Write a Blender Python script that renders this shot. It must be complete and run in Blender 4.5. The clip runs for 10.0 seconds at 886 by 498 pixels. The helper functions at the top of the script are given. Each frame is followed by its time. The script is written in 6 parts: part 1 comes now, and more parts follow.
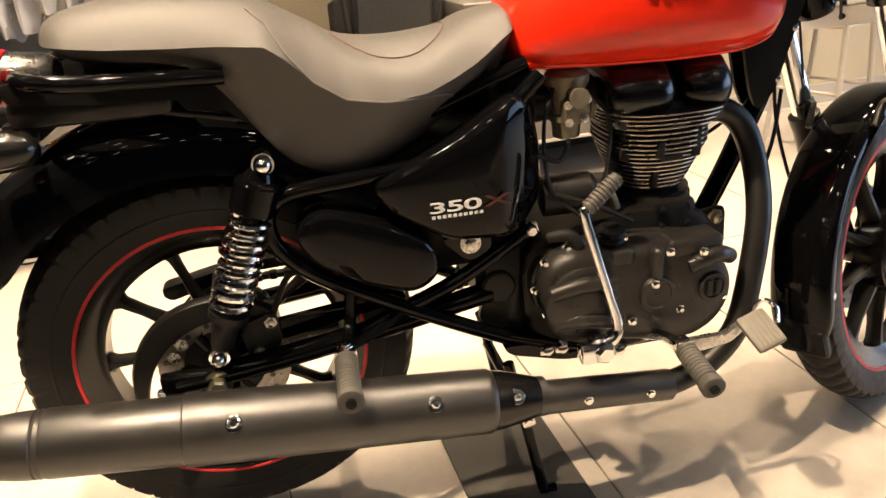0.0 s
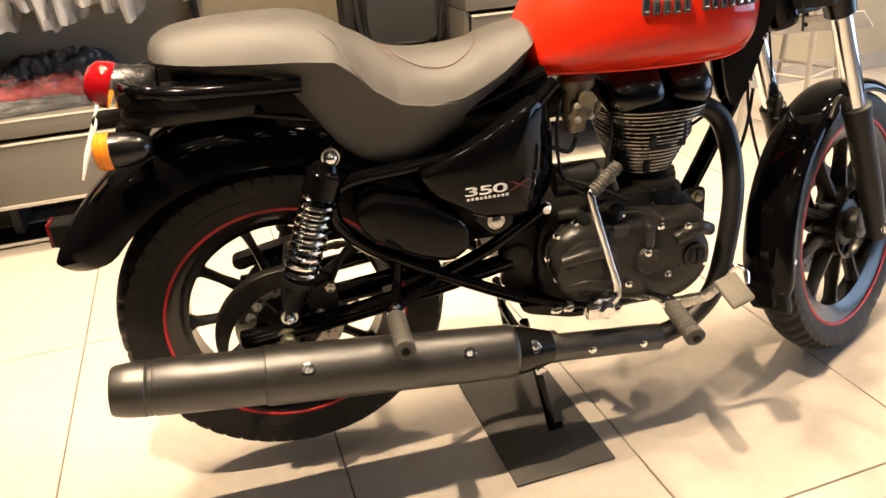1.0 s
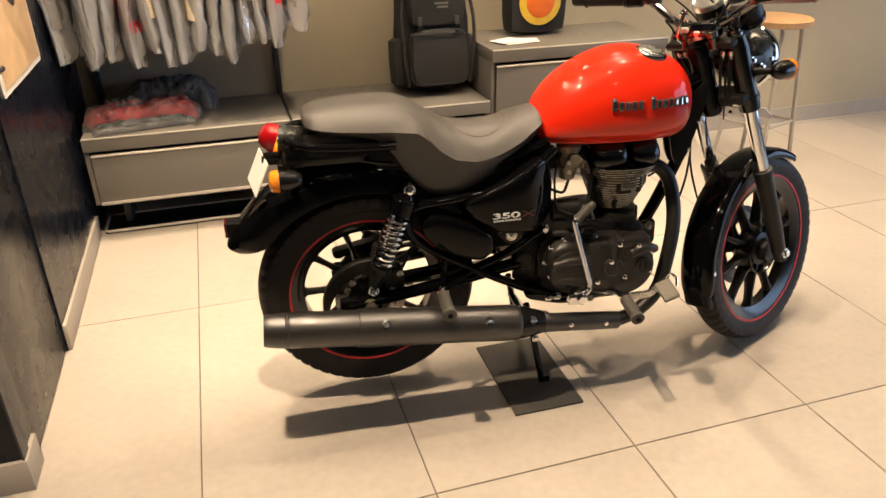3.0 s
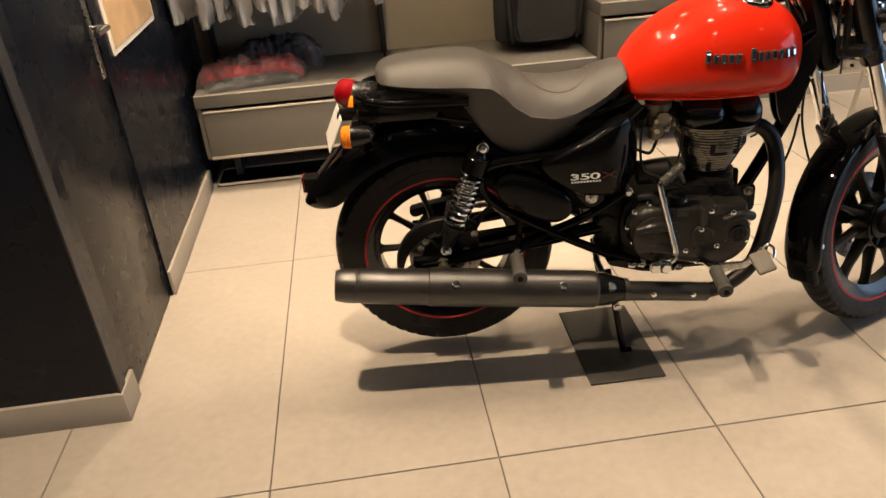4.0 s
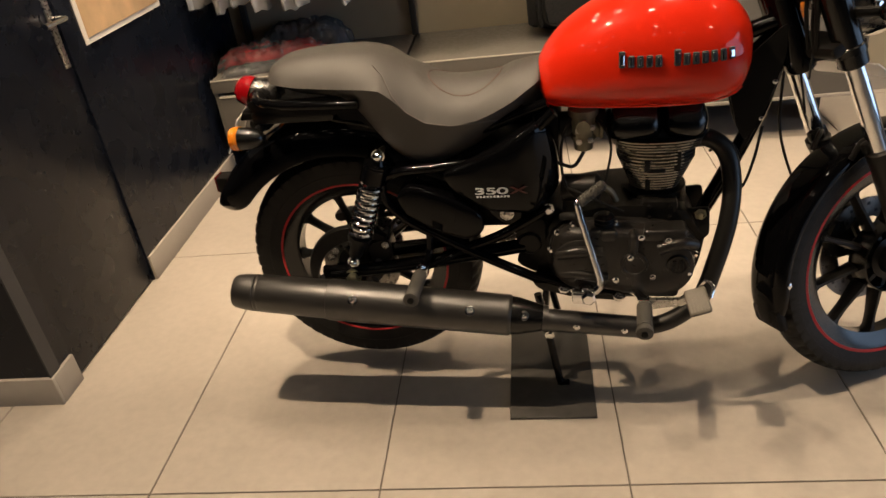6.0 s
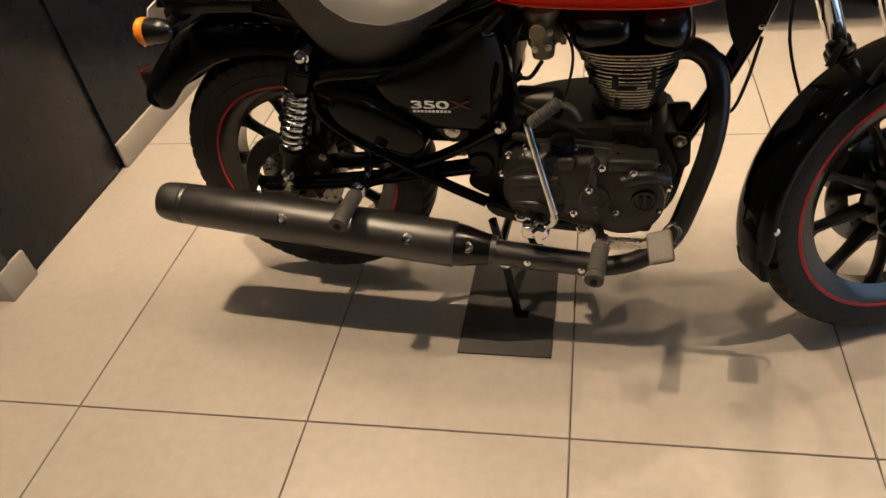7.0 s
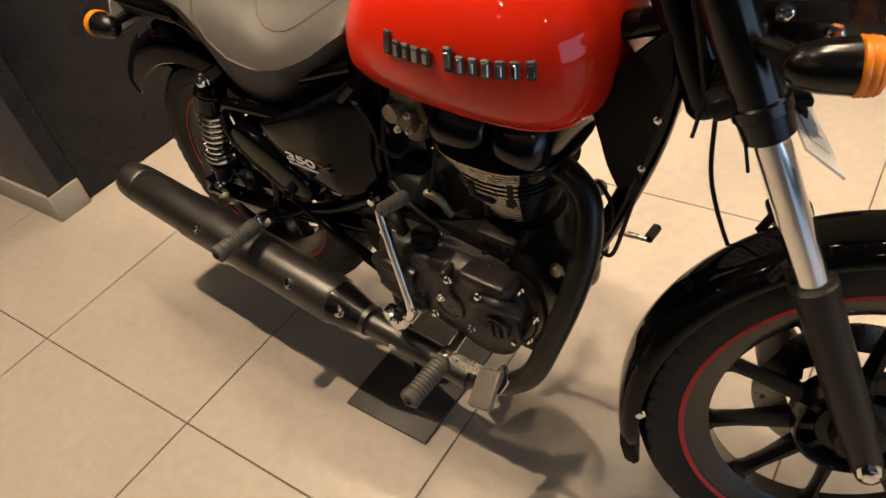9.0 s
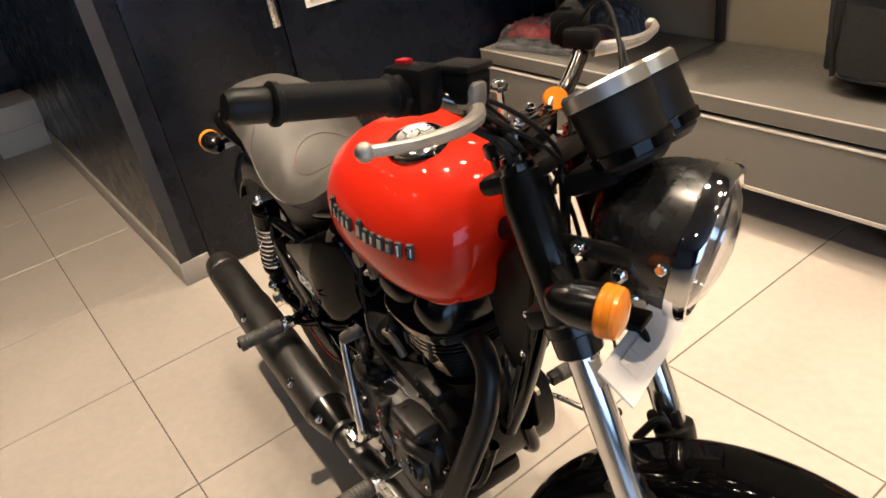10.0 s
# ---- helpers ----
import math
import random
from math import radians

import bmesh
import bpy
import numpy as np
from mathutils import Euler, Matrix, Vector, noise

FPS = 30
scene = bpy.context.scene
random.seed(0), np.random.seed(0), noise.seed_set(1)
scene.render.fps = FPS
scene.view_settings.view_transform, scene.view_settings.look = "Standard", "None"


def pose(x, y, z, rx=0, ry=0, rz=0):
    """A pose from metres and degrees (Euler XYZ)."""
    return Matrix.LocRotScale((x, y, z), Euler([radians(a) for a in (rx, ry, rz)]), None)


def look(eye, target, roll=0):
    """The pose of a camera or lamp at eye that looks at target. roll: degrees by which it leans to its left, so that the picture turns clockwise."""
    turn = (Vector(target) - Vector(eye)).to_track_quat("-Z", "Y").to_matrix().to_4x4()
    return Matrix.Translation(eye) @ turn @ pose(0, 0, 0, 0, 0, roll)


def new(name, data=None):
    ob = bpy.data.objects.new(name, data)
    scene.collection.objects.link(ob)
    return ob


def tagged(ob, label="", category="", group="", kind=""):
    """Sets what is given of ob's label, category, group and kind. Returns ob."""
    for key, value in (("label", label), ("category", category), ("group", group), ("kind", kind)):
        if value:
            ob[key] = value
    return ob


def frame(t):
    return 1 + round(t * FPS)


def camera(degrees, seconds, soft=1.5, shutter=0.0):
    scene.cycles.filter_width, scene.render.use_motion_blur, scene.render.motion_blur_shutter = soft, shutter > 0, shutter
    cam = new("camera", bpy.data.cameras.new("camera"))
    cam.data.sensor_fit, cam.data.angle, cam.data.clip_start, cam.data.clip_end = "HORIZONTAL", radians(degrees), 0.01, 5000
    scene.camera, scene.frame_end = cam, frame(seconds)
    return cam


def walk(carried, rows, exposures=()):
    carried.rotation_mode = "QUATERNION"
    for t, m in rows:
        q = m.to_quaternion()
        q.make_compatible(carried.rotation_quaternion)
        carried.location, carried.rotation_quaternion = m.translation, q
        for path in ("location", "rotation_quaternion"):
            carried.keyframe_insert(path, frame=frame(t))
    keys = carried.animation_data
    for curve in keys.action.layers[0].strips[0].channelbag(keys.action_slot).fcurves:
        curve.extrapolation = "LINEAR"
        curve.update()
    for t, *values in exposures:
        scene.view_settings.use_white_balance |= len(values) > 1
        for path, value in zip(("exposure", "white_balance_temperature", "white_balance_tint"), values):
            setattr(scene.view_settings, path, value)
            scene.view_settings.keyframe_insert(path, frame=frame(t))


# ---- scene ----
cam = camera(63.06, 10.0, shutter=0.12)
PATH = [
    (0, 0.621, -0.629, 1.015, 65.47, 3.59, -17.40),
    (0.5, 0.583, -0.649, 1.039, 65.17, 4.59, -16.18),
    (1, 0.474, -0.798, 1.126, 63.08, 3.26, -19.02),
    (1.5, 0.350, -0.912, 1.285, 59.52, 2.49, -22.02),
    (2, 0.241, -1.110, 1.382, 63.73, 0.10, -20.63),
    (2.2, 0.189, -1.174, 1.417, 63.83, 0.16, -20.03),
    (3.3, 0.239, -1.401, 1.461, 62.15, 1.13, -13.57),
    (3.5, 0.280, -1.389, 1.464, 60.86, 1.78, -10.29),
    (4, 0.360, -1.374, 1.427, 60.48, 3.62, -7.52),
    (4.2, 0.418, -1.339, 1.409, 58.03, 3.99, -7.31),
    (4.5, 0.469, -1.277, 1.400, 60.08, 3.80, -7.38),
    (5, 0.605, -1.174, 1.379, 59.40, 4.16, -3.30),
    (5.5, 0.747, -1.171, 1.352, 56.57, 6.82, -0.37),
    (6, 1.001, -1.202, 1.384, 59.42, 6.46, 4.21),
    (6.2, 1.075, -1.166, 1.367, 54.62, 5.57, 3.61),
    (7.3, 1.308, -0.862, 1.339, 49.14, 6.91, 14.78),
    (7.5, 1.371, -0.837, 1.343, 48.85, 6.46, 18.86),
    (8, 1.607, -0.739, 1.373, 50.36, 7.17, 23.85),
    (8.5, 1.730, -0.554, 1.350, 49.90, 7.76, 29.90),
    (9, 1.834, -0.369, 1.360, 47.26, 8.94, 33.22),
    (9.5, 2.030, -0.256, 1.382, 51.45, 7.26, 45.68),
    (9.6, 2.086, -0.246, 1.393, 53.73, 6.60, 48.27),
    (10, 2.203, -0.123, 1.434, 58.88, 8.64, 52.30),
]
walk(cam, [(t, pose(x, y, z, rx, ry, rz)) for t, x, y, z, rx, ry, rz in PATH],
     exposures=[(0.0, 1.13, 6500, 10), (1.5, 1.11, 6500, 10), (2.1, 0.95, 6500, 10), (3.3, 0.34, 6500, 10), (4.0, 0.12, 6500, 10), (4.5, 0.04, 6500, 10), (5.0, -0.23, 6500, 10), (6.1, -0.18, 6500, 10), (7.5, -0.15, 6500, 10), (8.5, -0.17, 6500, 10), (9.0, -0.11, 6500, 10), (9.5, 0.12, 6250, 10), (10.0, 0.28, 5950, 10)])

# ---- world and lamps ----
world = bpy.data.worlds.new("world")
scene.world = world
world.use_nodes = True
world.node_tree.nodes["Background"].inputs[0].default_value = (1.0, 0.85, 0.68, 1)
world.node_tree.nodes["Background"].inputs[1].default_value = 0.0
CEIL = 2.9
# ceiling spots: place on the plan, power in watts, cone in degrees
SPOTS = [(0.05, 0.04, 262, 92), (-0.12, 1.05, 80, 80), (0.42, 0.72, 28, 70), (1.10, -0.10, 18, 80), (1.60, 0.50, 80, 80), (1.62, 1.10, 40, 70), (2.45, 1.20, 70, 76), (3.00, 0.65, 130, 80),
         (4.40, 1.00, 150, 84), (1.1, -1.6, 12, 80), (-1.6, -0.7, 9, 80), (1.85, 1.75, 140, 50), (0.95, 1.75, 105, 62), (0.05, 1.62, 205, 52), (2.95, 1.75, 120, 60), (3.3, -1.6, 50, 80)]
# further fixtures of the same kind, the nearer ones dimmed
DIM_SPOTS = [(-2.8 + 0.62 * i, -1.35 - 0.1 * (i % 2)) for i in range(5)] + [(-2.6 + 0.7 * i, -2.7 - 1.5 * k) for i in range(8) for k in range(2)]
for lx, ly, watts, cone in SPOTS:
    lamp = bpy.data.lights.new("spot_lamp", "SPOT")
    lamp.energy, lamp.color, lamp.shadow_soft_size, lamp.spot_size, lamp.spot_blend = watts, (1.0, 0.75, 0.495), 0.012, radians(cone), 0.42
    new("spot_lamp", lamp).matrix_world = pose(lx, ly, CEIL - 0.075)
# daylight through the shop window in the east wall
WY0, WY1, WZ0, WZ1, EAST = -4.0, 1.2, 0.25, 2.55, 7.0
day = bpy.data.lights.new("window_daylight", "AREA")
day.shape, day.size, day.size_y, day.energy, day.color = "RECTANGLE", WY1 - WY0 - 0.1, WZ1 - WZ0 - 0.1, 85, (0.50, 0.70, 1.0)
new("window_daylight", day).matrix_world = look((EAST + 0.12, (WY0 + WY1) / 2, (WZ0 + WZ1) / 2), (0, (WY0 + WY1) / 2, (WZ0 + WZ1) / 2))

# ---- materials ----
def mat(name, color, rough=0.5, metal=0.0, coat=0.0, vary=0.15, scale=30.0, bump=0.0, bscale=200.0, coarse=3.0, spec=0.5, piece=0.0):
    """A surface with variation at two scales, a fine bump and, for repeated pieces, a small change from one to the next."""
    m = bpy.data.materials.new(name)
    m.use_nodes = True
    nt = m.node_tree
    b = nt.nodes["Principled BSDF"]
    b.inputs["Metallic"].default_value, b.inputs["Coat Weight"].default_value = metal, coat
    b.inputs["Coat Roughness"].default_value, b.inputs["Specular IOR Level"].default_value = 0.03, spec
    tc = nt.nodes.new("ShaderNodeTexCoord")
    fine, big = nt.nodes.new("ShaderNodeTexNoise"), nt.nodes.new("ShaderNodeTexNoise")
    fine.inputs["Scale"].default_value, big.inputs["Scale"].default_value = scale, coarse
    fine.inputs["Detail"].default_value, big.inputs["Detail"].default_value = 6, 3
    for n in (fine, big):
        nt.links.new(tc.outputs["Object"], n.inputs["Vector"])
    add = nt.nodes.new("ShaderNodeMath")
    add.operation = "ADD"
    nt.links.new(fine.outputs["Fac"], add.inputs[0])
    nt.links.new(big.outputs["Fac"], add.inputs[1])
    level = add.outputs[0]
    if piece:
        info, mul = nt.nodes.new("ShaderNodeObjectInfo"), nt.nodes.new("ShaderNodeMath")
        mul.operation = "MULTIPLY_ADD"
        mul.inputs[1].default_value = piece
        nt.links.new(info.outputs["Random"], mul.inputs[0])
        nt.links.new(add.outputs[0], mul.inputs[2])
        level = mul.outputs[0]
    ramp = nt.nodes.new("ShaderNodeMapRange")
    ramp.inputs["From Min"].default_value, ramp.inputs["From Max"].default_value = 0.6, 1.4 + piece
    nt.links.new(level, ramp.inputs["Value"])
    mix = nt.nodes.new("ShaderNodeMix")
    mix.data_type = "RGBA"
    nt.links.new(ramp.outputs["Result"], mix.inputs["Factor"])
    mix.inputs[6].default_value = (*[c * (1 - vary) for c in color], 1)
    mix.inputs[7].default_value = (*[min(1, c * (1 + vary)) for c in color], 1)
    nt.links.new(mix.outputs[2], b.inputs["Base Color"])
    rr = nt.nodes.new("ShaderNodeMapRange")
    rr.inputs["From Min"].default_value, rr.inputs["From Max"].default_value = 0.3, 0.7
    rr.inputs["To Min"].default_value, rr.inputs["To Max"].default_value = rough * 0.85, min(1, rough * 1.2)
    nt.links.new(fine.outputs["Fac"], rr.inputs["Value"])
    nt.links.new(rr.outputs["Result"], b.inputs["Roughness"])
    if bump:
        bn, bt = nt.nodes.new("ShaderNodeBump"), nt.nodes.new("ShaderNodeTexNoise")
        bt.inputs["Scale"].default_value, bt.inputs["Detail"].default_value = bscale, 4
        nt.links.new(tc.outputs["Object"], bt.inputs["Vector"])
        nt.links.new(bt.outputs["Fac"], bn.inputs["Height"])
        bn.inputs["Strength"].default_value, bn.inputs["Distance"].default_value = bump, 0.002
        nt.links.new(bn.outputs["Normal"], b.inputs["Normal"])
    return m


def clear_mat(name, color, rough=0.05, trans=1.0, ior=1.45, alpha=1.0):
    m = bpy.data.materials.new(name)
    m.use_nodes = True
    b = m.node_tree.nodes["Principled BSDF"]
    b.inputs["Base Color"].default_value = (*color, 1)
    b.inputs["Roughness"].default_value, b.inputs["IOR"].default_value = rough, ior
    b.inputs["Transmission Weight"].default_value, b.inputs["Alpha"].default_value = trans, alpha
    return m


def glow_mat(name, color, power):
    m = bpy.data.materials.new(name)
    m.use_nodes = True
    b = m.node_tree.nodes["Principled BSDF"]
    b.inputs["Base Color"].default_value = (*color, 1)
    b.inputs["Emission Color"].default_value, b.inputs["Emission Strength"].default_value = (*color, 1), power
    return m


GLOSS_BLACK = mat("gloss_black_paint", (0.0022, 0.0022, 0.0026), 0.04, vary=0.2, spec=0.19)
MATT_BLACK = mat("matt_black_coat", (0.009, 0.0088, 0.0085), 0.36, vary=0.2, bump=0.15, bscale=900, spec=0.25)
SILENCER_BLACK = mat("silencer_black", (0.013, 0.012, 0.0113), 0.37, vary=0.2, bump=0.12, bscale=700, spec=0.95)
ENGINE_BLACK = mat("engine_black", (0.009, 0.0085, 0.008), 0.33, vary=0.35, scale=60, bump=0.25, bscale=600, spec=0.25)
CASE_BLACK = mat("case_black", (0.0175, 0.0162, 0.0150), 0.31, vary=0.35, scale=60, bump=0.25, bscale=600, spec=0.4)
ROCKER_BLACK = mat("rocker_black", (0.0045, 0.0045, 0.0045), 0.2, vary=0.25, scale=60, spec=0.45)
PIPE_BLACK = mat("exhaust_pipe_black", (0.009, 0.0085, 0.008), 0.38, vary=0.2, bump=0.12, bscale=700, spec=0.4)
SHELL_BLACK = mat("headlight_shell_black", (0.010, 0.010, 0.010), 0.27, vary=0.2, scale=60, spec=0.7)
RIM_BLACK = mat("rim_black", (0.0072, 0.0072, 0.0072), 0.2, vary=0.2, spec=0.6)
BLACK_CHROME = mat("black_chrome", (0.62, 0.62, 0.63), 0.06, metal=1.0, vary=0.06)
PLASTIC = mat("black_plastic", (0.006, 0.006, 0.006), 0.42, vary=0.25, bump=0.1, bscale=800, spec=0.1)
RUBBER = mat("rubber", (0.010, 0.0098, 0.0095), 0.5, vary=0.3, scale=50, bump=0.25, bscale=300, spec=0.2)
TYRE = mat("tyre_rubber", (0.012, 0.0117, 0.0113), 0.5, vary=0.35, scale=40, coarse=8, bump=0.3, bscale=260, spec=0.22)
PAD_RUBBER = mat("worn_pad_rubber", (0.125, 0.113, 0.094), 0.5, vary=0.2, scale=80, bump=0.2, bscale=300)
PEG_RUBBER = mat("peg_rubber", (0.055, 0.052, 0.046), 0.6, vary=0.25, scale=80, bump=0.2, bscale=300)
SEAT = mat("seat_vinyl", (0.046, 0.042, 0.038), 0.52, vary=0.16, scale=220, bump=0.35, bscale=900, spec=0.65)
SEAT_INSET = mat("seat_inset_vinyl", (0.08, 0.073, 0.065), 0.5, vary=0.12, scale=220, bump=0.4, bscale=1100)
RED = mat("red_paint", (0.66, 0.022, 0.006), 0.35, coat=0.7, vary=0.05, scale=300, spec=0.05)
DARK_CHROME = mat("dark_chrome", (0.16, 0.145, 0.135), 0.12, metal=1.0, vary=0.1)
RED_STRIPE = mat("red_stripe", (0.52, 0.010, 0.016), 0.45, vary=0.1)
CHROME = mat("chrome", (0.82, 0.82, 0.82), 0.1, metal=1.0, vary=0.06)
SATIN_CHROME = mat("satin_chrome", (0.86, 0.84, 0.80), 0.33, metal=1.0, vary=0.08)
STEEL = mat("brushed_steel", (0.55, 0.54, 0.52), 0.28, metal=1.0, vary=0.15, scale=120)
ZINC = mat("zinc", (0.62, 0.6, 0.46), 0.32, metal=1.0, vary=0.2, scale=90)
ALU = mat("cast_aluminium", (0.5, 0.47, 0.42), 0.42, metal=0.8, vary=0.25, scale=70, bump=0.2, bscale=500)
LIT_FIN_EDGE = mat("lit_fin_edge", (0.40, 0.375, 0.325), 0.28, metal=0.9, vary=0.25)
BRASSY = mat("carburettor_alloy", (0.17, 0.15, 0.105), 0.45, metal=0.5, vary=0.4, scale=60)
WHITE = mat("white_plate", (0.78, 0.77, 0.75), 0.4, vary=0.04)
INK = mat("ink", (0.03, 0.03, 0.03), 0.5)
DECAL_WHITE = mat("decal_silver", (0.7, 0.7, 0.7), 0.35, vary=0.05)
DECAL_RED = mat("decal_red", (0.055, 0.008, 0.007), 0.4, vary=0.1)
STITCH = mat("red_thread", (0.085, 0.036, 0.028), 0.7)
AMBER = clear_mat("amber_lens", (1.0, 0.32, 0.02), 0.12, 0.35)
TAIL_RED = clear_mat("red_lens", (0.36, 0.004, 0.008), 0.08, 0.3)
DARK_RED = clear_mat("dark_red_reflector", (0.10, 0.004, 0.004), 0.15, 0.0)
GLASS = clear_mat("lamp_glass", (0.95, 0.97, 1.0), 0.02, 1.0)
TILE = mat("porcelain_tile", (0.40, 0.362, 0.318), 0.33, vary=0.13, scale=34, coarse=3.2, bump=0.08, bscale=260, piece=0.2)
GROUT = mat("grout", (0.12, 0.105, 0.09), 0.85, vary=0.3, scale=40)
WALL = mat("khaki_wall_paint", (0.40, 0.35, 0.25), 0.65, vary=0.05, scale=12, bump=0.08, bscale=300)
# tones of added unseen walls and ceiling, set dark to cut bounce and reflections
WALL_UNSEEN = mat("taupe_wall_paint", (0.09, 0.081, 0.07), 0.7, vary=0.04, bump=0.08, bscale=300)
CEILING = mat("ceiling_paint", (0.07, 0.068, 0.065), 0.8, vary=0.05)
NAVY = mat("navy_panel", (0.0055, 0.0078, 0.0145), 0.27, vary=0.3, scale=9, coarse=2, bump=0.08, bscale=120, spec=0.28)
PANEL_EDGE = mat("panel_edge", (0.03, 0.032, 0.038), 0.45, vary=0.2)
SKIRTING = mat("grey_skirting", (0.36, 0.33, 0.29), 0.45, vary=0.08, scale=20)
GREY = mat("grey_laminate", (0.120, 0.112, 0.100), 0.42, vary=0.07, scale=60, bump=0.06, bscale=500)
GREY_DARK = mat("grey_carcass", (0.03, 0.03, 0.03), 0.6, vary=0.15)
ALU_TRIM = mat("aluminium_trim", (0.55, 0.52, 0.47), 0.4, metal=0.3, vary=0.1)
CLOTH_BLACK = mat("black_nylon", (0.012, 0.012, 0.012), 0.75, vary=0.35, scale=150, bump=0.5, bscale=700)
CLOTH = {k: mat(k + "_cloth", c, 0.85, vary=0.25, scale=60, bump=0.4, bscale=400) for k, c in dict(
    black=(0.02, 0.02, 0.022), grey=(0.16, 0.155, 0.15), red=(0.62, 0.025, 0.03), cream=(0.6, 0.5, 0.36), dark=(0.022, 0.025, 0.036)).items()}
def film_mat(name, haze):
    """Thin clear polythene: mostly see-through, a little milky, glossy at its creases."""
    m = bpy.data.materials.new(name)
    m.use_nodes = True
    nt = m.node_tree
    out = nt.nodes["Material Output"]
    clear, milk, gloss = nt.nodes.new("ShaderNodeBsdfTransparent"), nt.nodes.new("ShaderNodeBsdfDiffuse"), nt.nodes.new("ShaderNodeBsdfGlossy")
    milk.inputs["Color"].default_value = (0.85, 0.86, 0.88, 1)
    gloss.inputs["Roughness"].default_value = 0.08
    a, b, fr = nt.nodes.new("ShaderNodeMixShader"), nt.nodes.new("ShaderNodeMixShader"), nt.nodes.new("ShaderNodeFresnel")
    fr.inputs["IOR"].default_value = 1.75
    bn, bt = nt.nodes.new("ShaderNodeBump"), nt.nodes.new("ShaderNodeTexNoise")
    bt.inputs["Scale"].default_value, bt.inputs["Detail"].default_value = 38, 4
    bn.inputs["Strength"].default_value, bn.inputs["Distance"].default_value = 0.7, 0.012
    tc = nt.nodes.new("ShaderNodeTexCoord")
    nt.links.new(tc.outputs["Object"], bt.inputs["Vector"])
    nt.links.new(bt.outputs["Fac"], bn.inputs["Height"])
    nt.links.new(bn.outputs["Normal"], gloss.inputs["Normal"])
    a.inputs[0].default_value = haze
    nt.links.new(clear.outputs[0], a.inputs[1])
    nt.links.new(milk.outputs[0], a.inputs[2])
    nt.links.new(fr.outputs[0], b.inputs[0])
    nt.links.new(a.outputs[0], b.inputs[1])
    nt.links.new(gloss.outputs[0], b.inputs[2])
    nt.links.new(b.outputs[0], out.inputs["Surface"])
    return m


FILM = film_mat("clear_film", 0.34)
FILM_BAG = film_mat("clear_bag_film", 0.09)
DISC = mat("disc_steel", (0.22, 0.21, 0.2), 0.3, metal=1.0, vary=0.15, scale=120)
CARD = mat("cardboard_white", (0.62, 0.56, 0.47), 0.7, vary=0.06)
PAPER = mat("paper", (0.75, 0.72, 0.68), 0.6, vary=0.05)
SAND = mat("print_sand", (0.55, 0.38, 0.22), 0.5, vary=0.3, scale=14)
BADGE_ORANGE = mat("badge_orange", (0.75, 0.16, 0.02), 0.4)
BADGE_YELLOW = mat("badge_yellow", (0.75, 0.5, 0.05), 0.4)
WOOD = mat("pale_wood", (0.36, 0.22, 0.11), 0.5, vary=0.25, scale=25)
MAT_RUBBER = mat("floor_mat_rubber", (0.05, 0.047, 0.043), 0.5, vary=0.35, scale=35, coarse=9, bump=0.3, bscale=250)
GLOW = glow_mat("lamp_glow", (1.0, 0.84, 0.64), 46.0)
GLOW_DIM = glow_mat("dimmed_lamp_glow", (1.0, 0.85, 0.66), 6.0)
GLOW_FAR = glow_mat("far_lamp_glow", (1.0, 0.85, 0.66), 7.0)

# ---- mesh tools ----
def V(*a):
    return Vector(a)


def bm_new():
    return bmesh.new()


def rings(bm, loops, closed=True, caps=True):
    """Skin between loops of equal length."""
    vs = [[bm.verts.new(p) for p in loop] for loop in loops]
    n = len(vs[0])
    for a, b in zip(vs, vs[1:]):
        for i in range(n if closed else n - 1):
            bm.faces.new((a[i], a[(i + 1) % n], b[(i + 1) % n], b[i]))
    if caps and closed:
        bm.faces.new(list(reversed(vs[0])))
        bm.faces.new(vs[-1])
    return bm


def smooth_path(pts, k=6):
    """Catmull-Rom through points."""
    P = [Vector(p) for p in pts]
    if len(P) < 3:
        return P
    P = [2 * P[0] - P[1]] + P + [2 * P[-1] - P[-2]]
    out = []
    for i in range(1, len(P) - 2):
        for j in range(k):
            t = j / k
            a, b, c, d = P[i - 1:i + 3]
            out.append(0.5 * ((2 * b) + (c - a) * t + (2 * a - 5 * b + 4 * c - d) * t * t + (3 * b - a - 3 * c + d) * t ** 3))
    return out + [P[-2]]


def tube(bm, pts, r, seg=12, smooth=6, caps=True):
    """A round bar along a path; r is one radius or one for each given point."""
    P = smooth_path(pts, smooth) if smooth else [Vector(p) for p in pts]
    if isinstance(r, (list, tuple)):
        R = [r[min(len(r) - 1, int(i / (len(P) - 1) * (len(r) - 1)))] * (1 - (i / (len(P) - 1) * (len(r) - 1)) % 1)
             + r[min(len(r) - 1, int(i / (len(P) - 1) * (len(r) - 1)) + 1)] * ((i / (len(P) - 1) * (len(r) - 1)) % 1) for i in range(len(P))]
    else:
        R = [r] * len(P)
    up = None
    loops = []
    for i, p in enumerate(P):
        d = (P[min(i + 1, len(P) - 1)] - P[max(i - 1, 0)]).normalized()
        if up is None:
            up = d.orthogonal().normalized()
        up = (up - d * up.dot(d)).normalized()
        s = d.cross(up)
        loops.append([p + (up * math.cos(a) + s * math.sin(a)) * R[i] for a in (2 * math.pi * k / seg for k in range(seg))])
    return rings(bm, loops, True, caps)


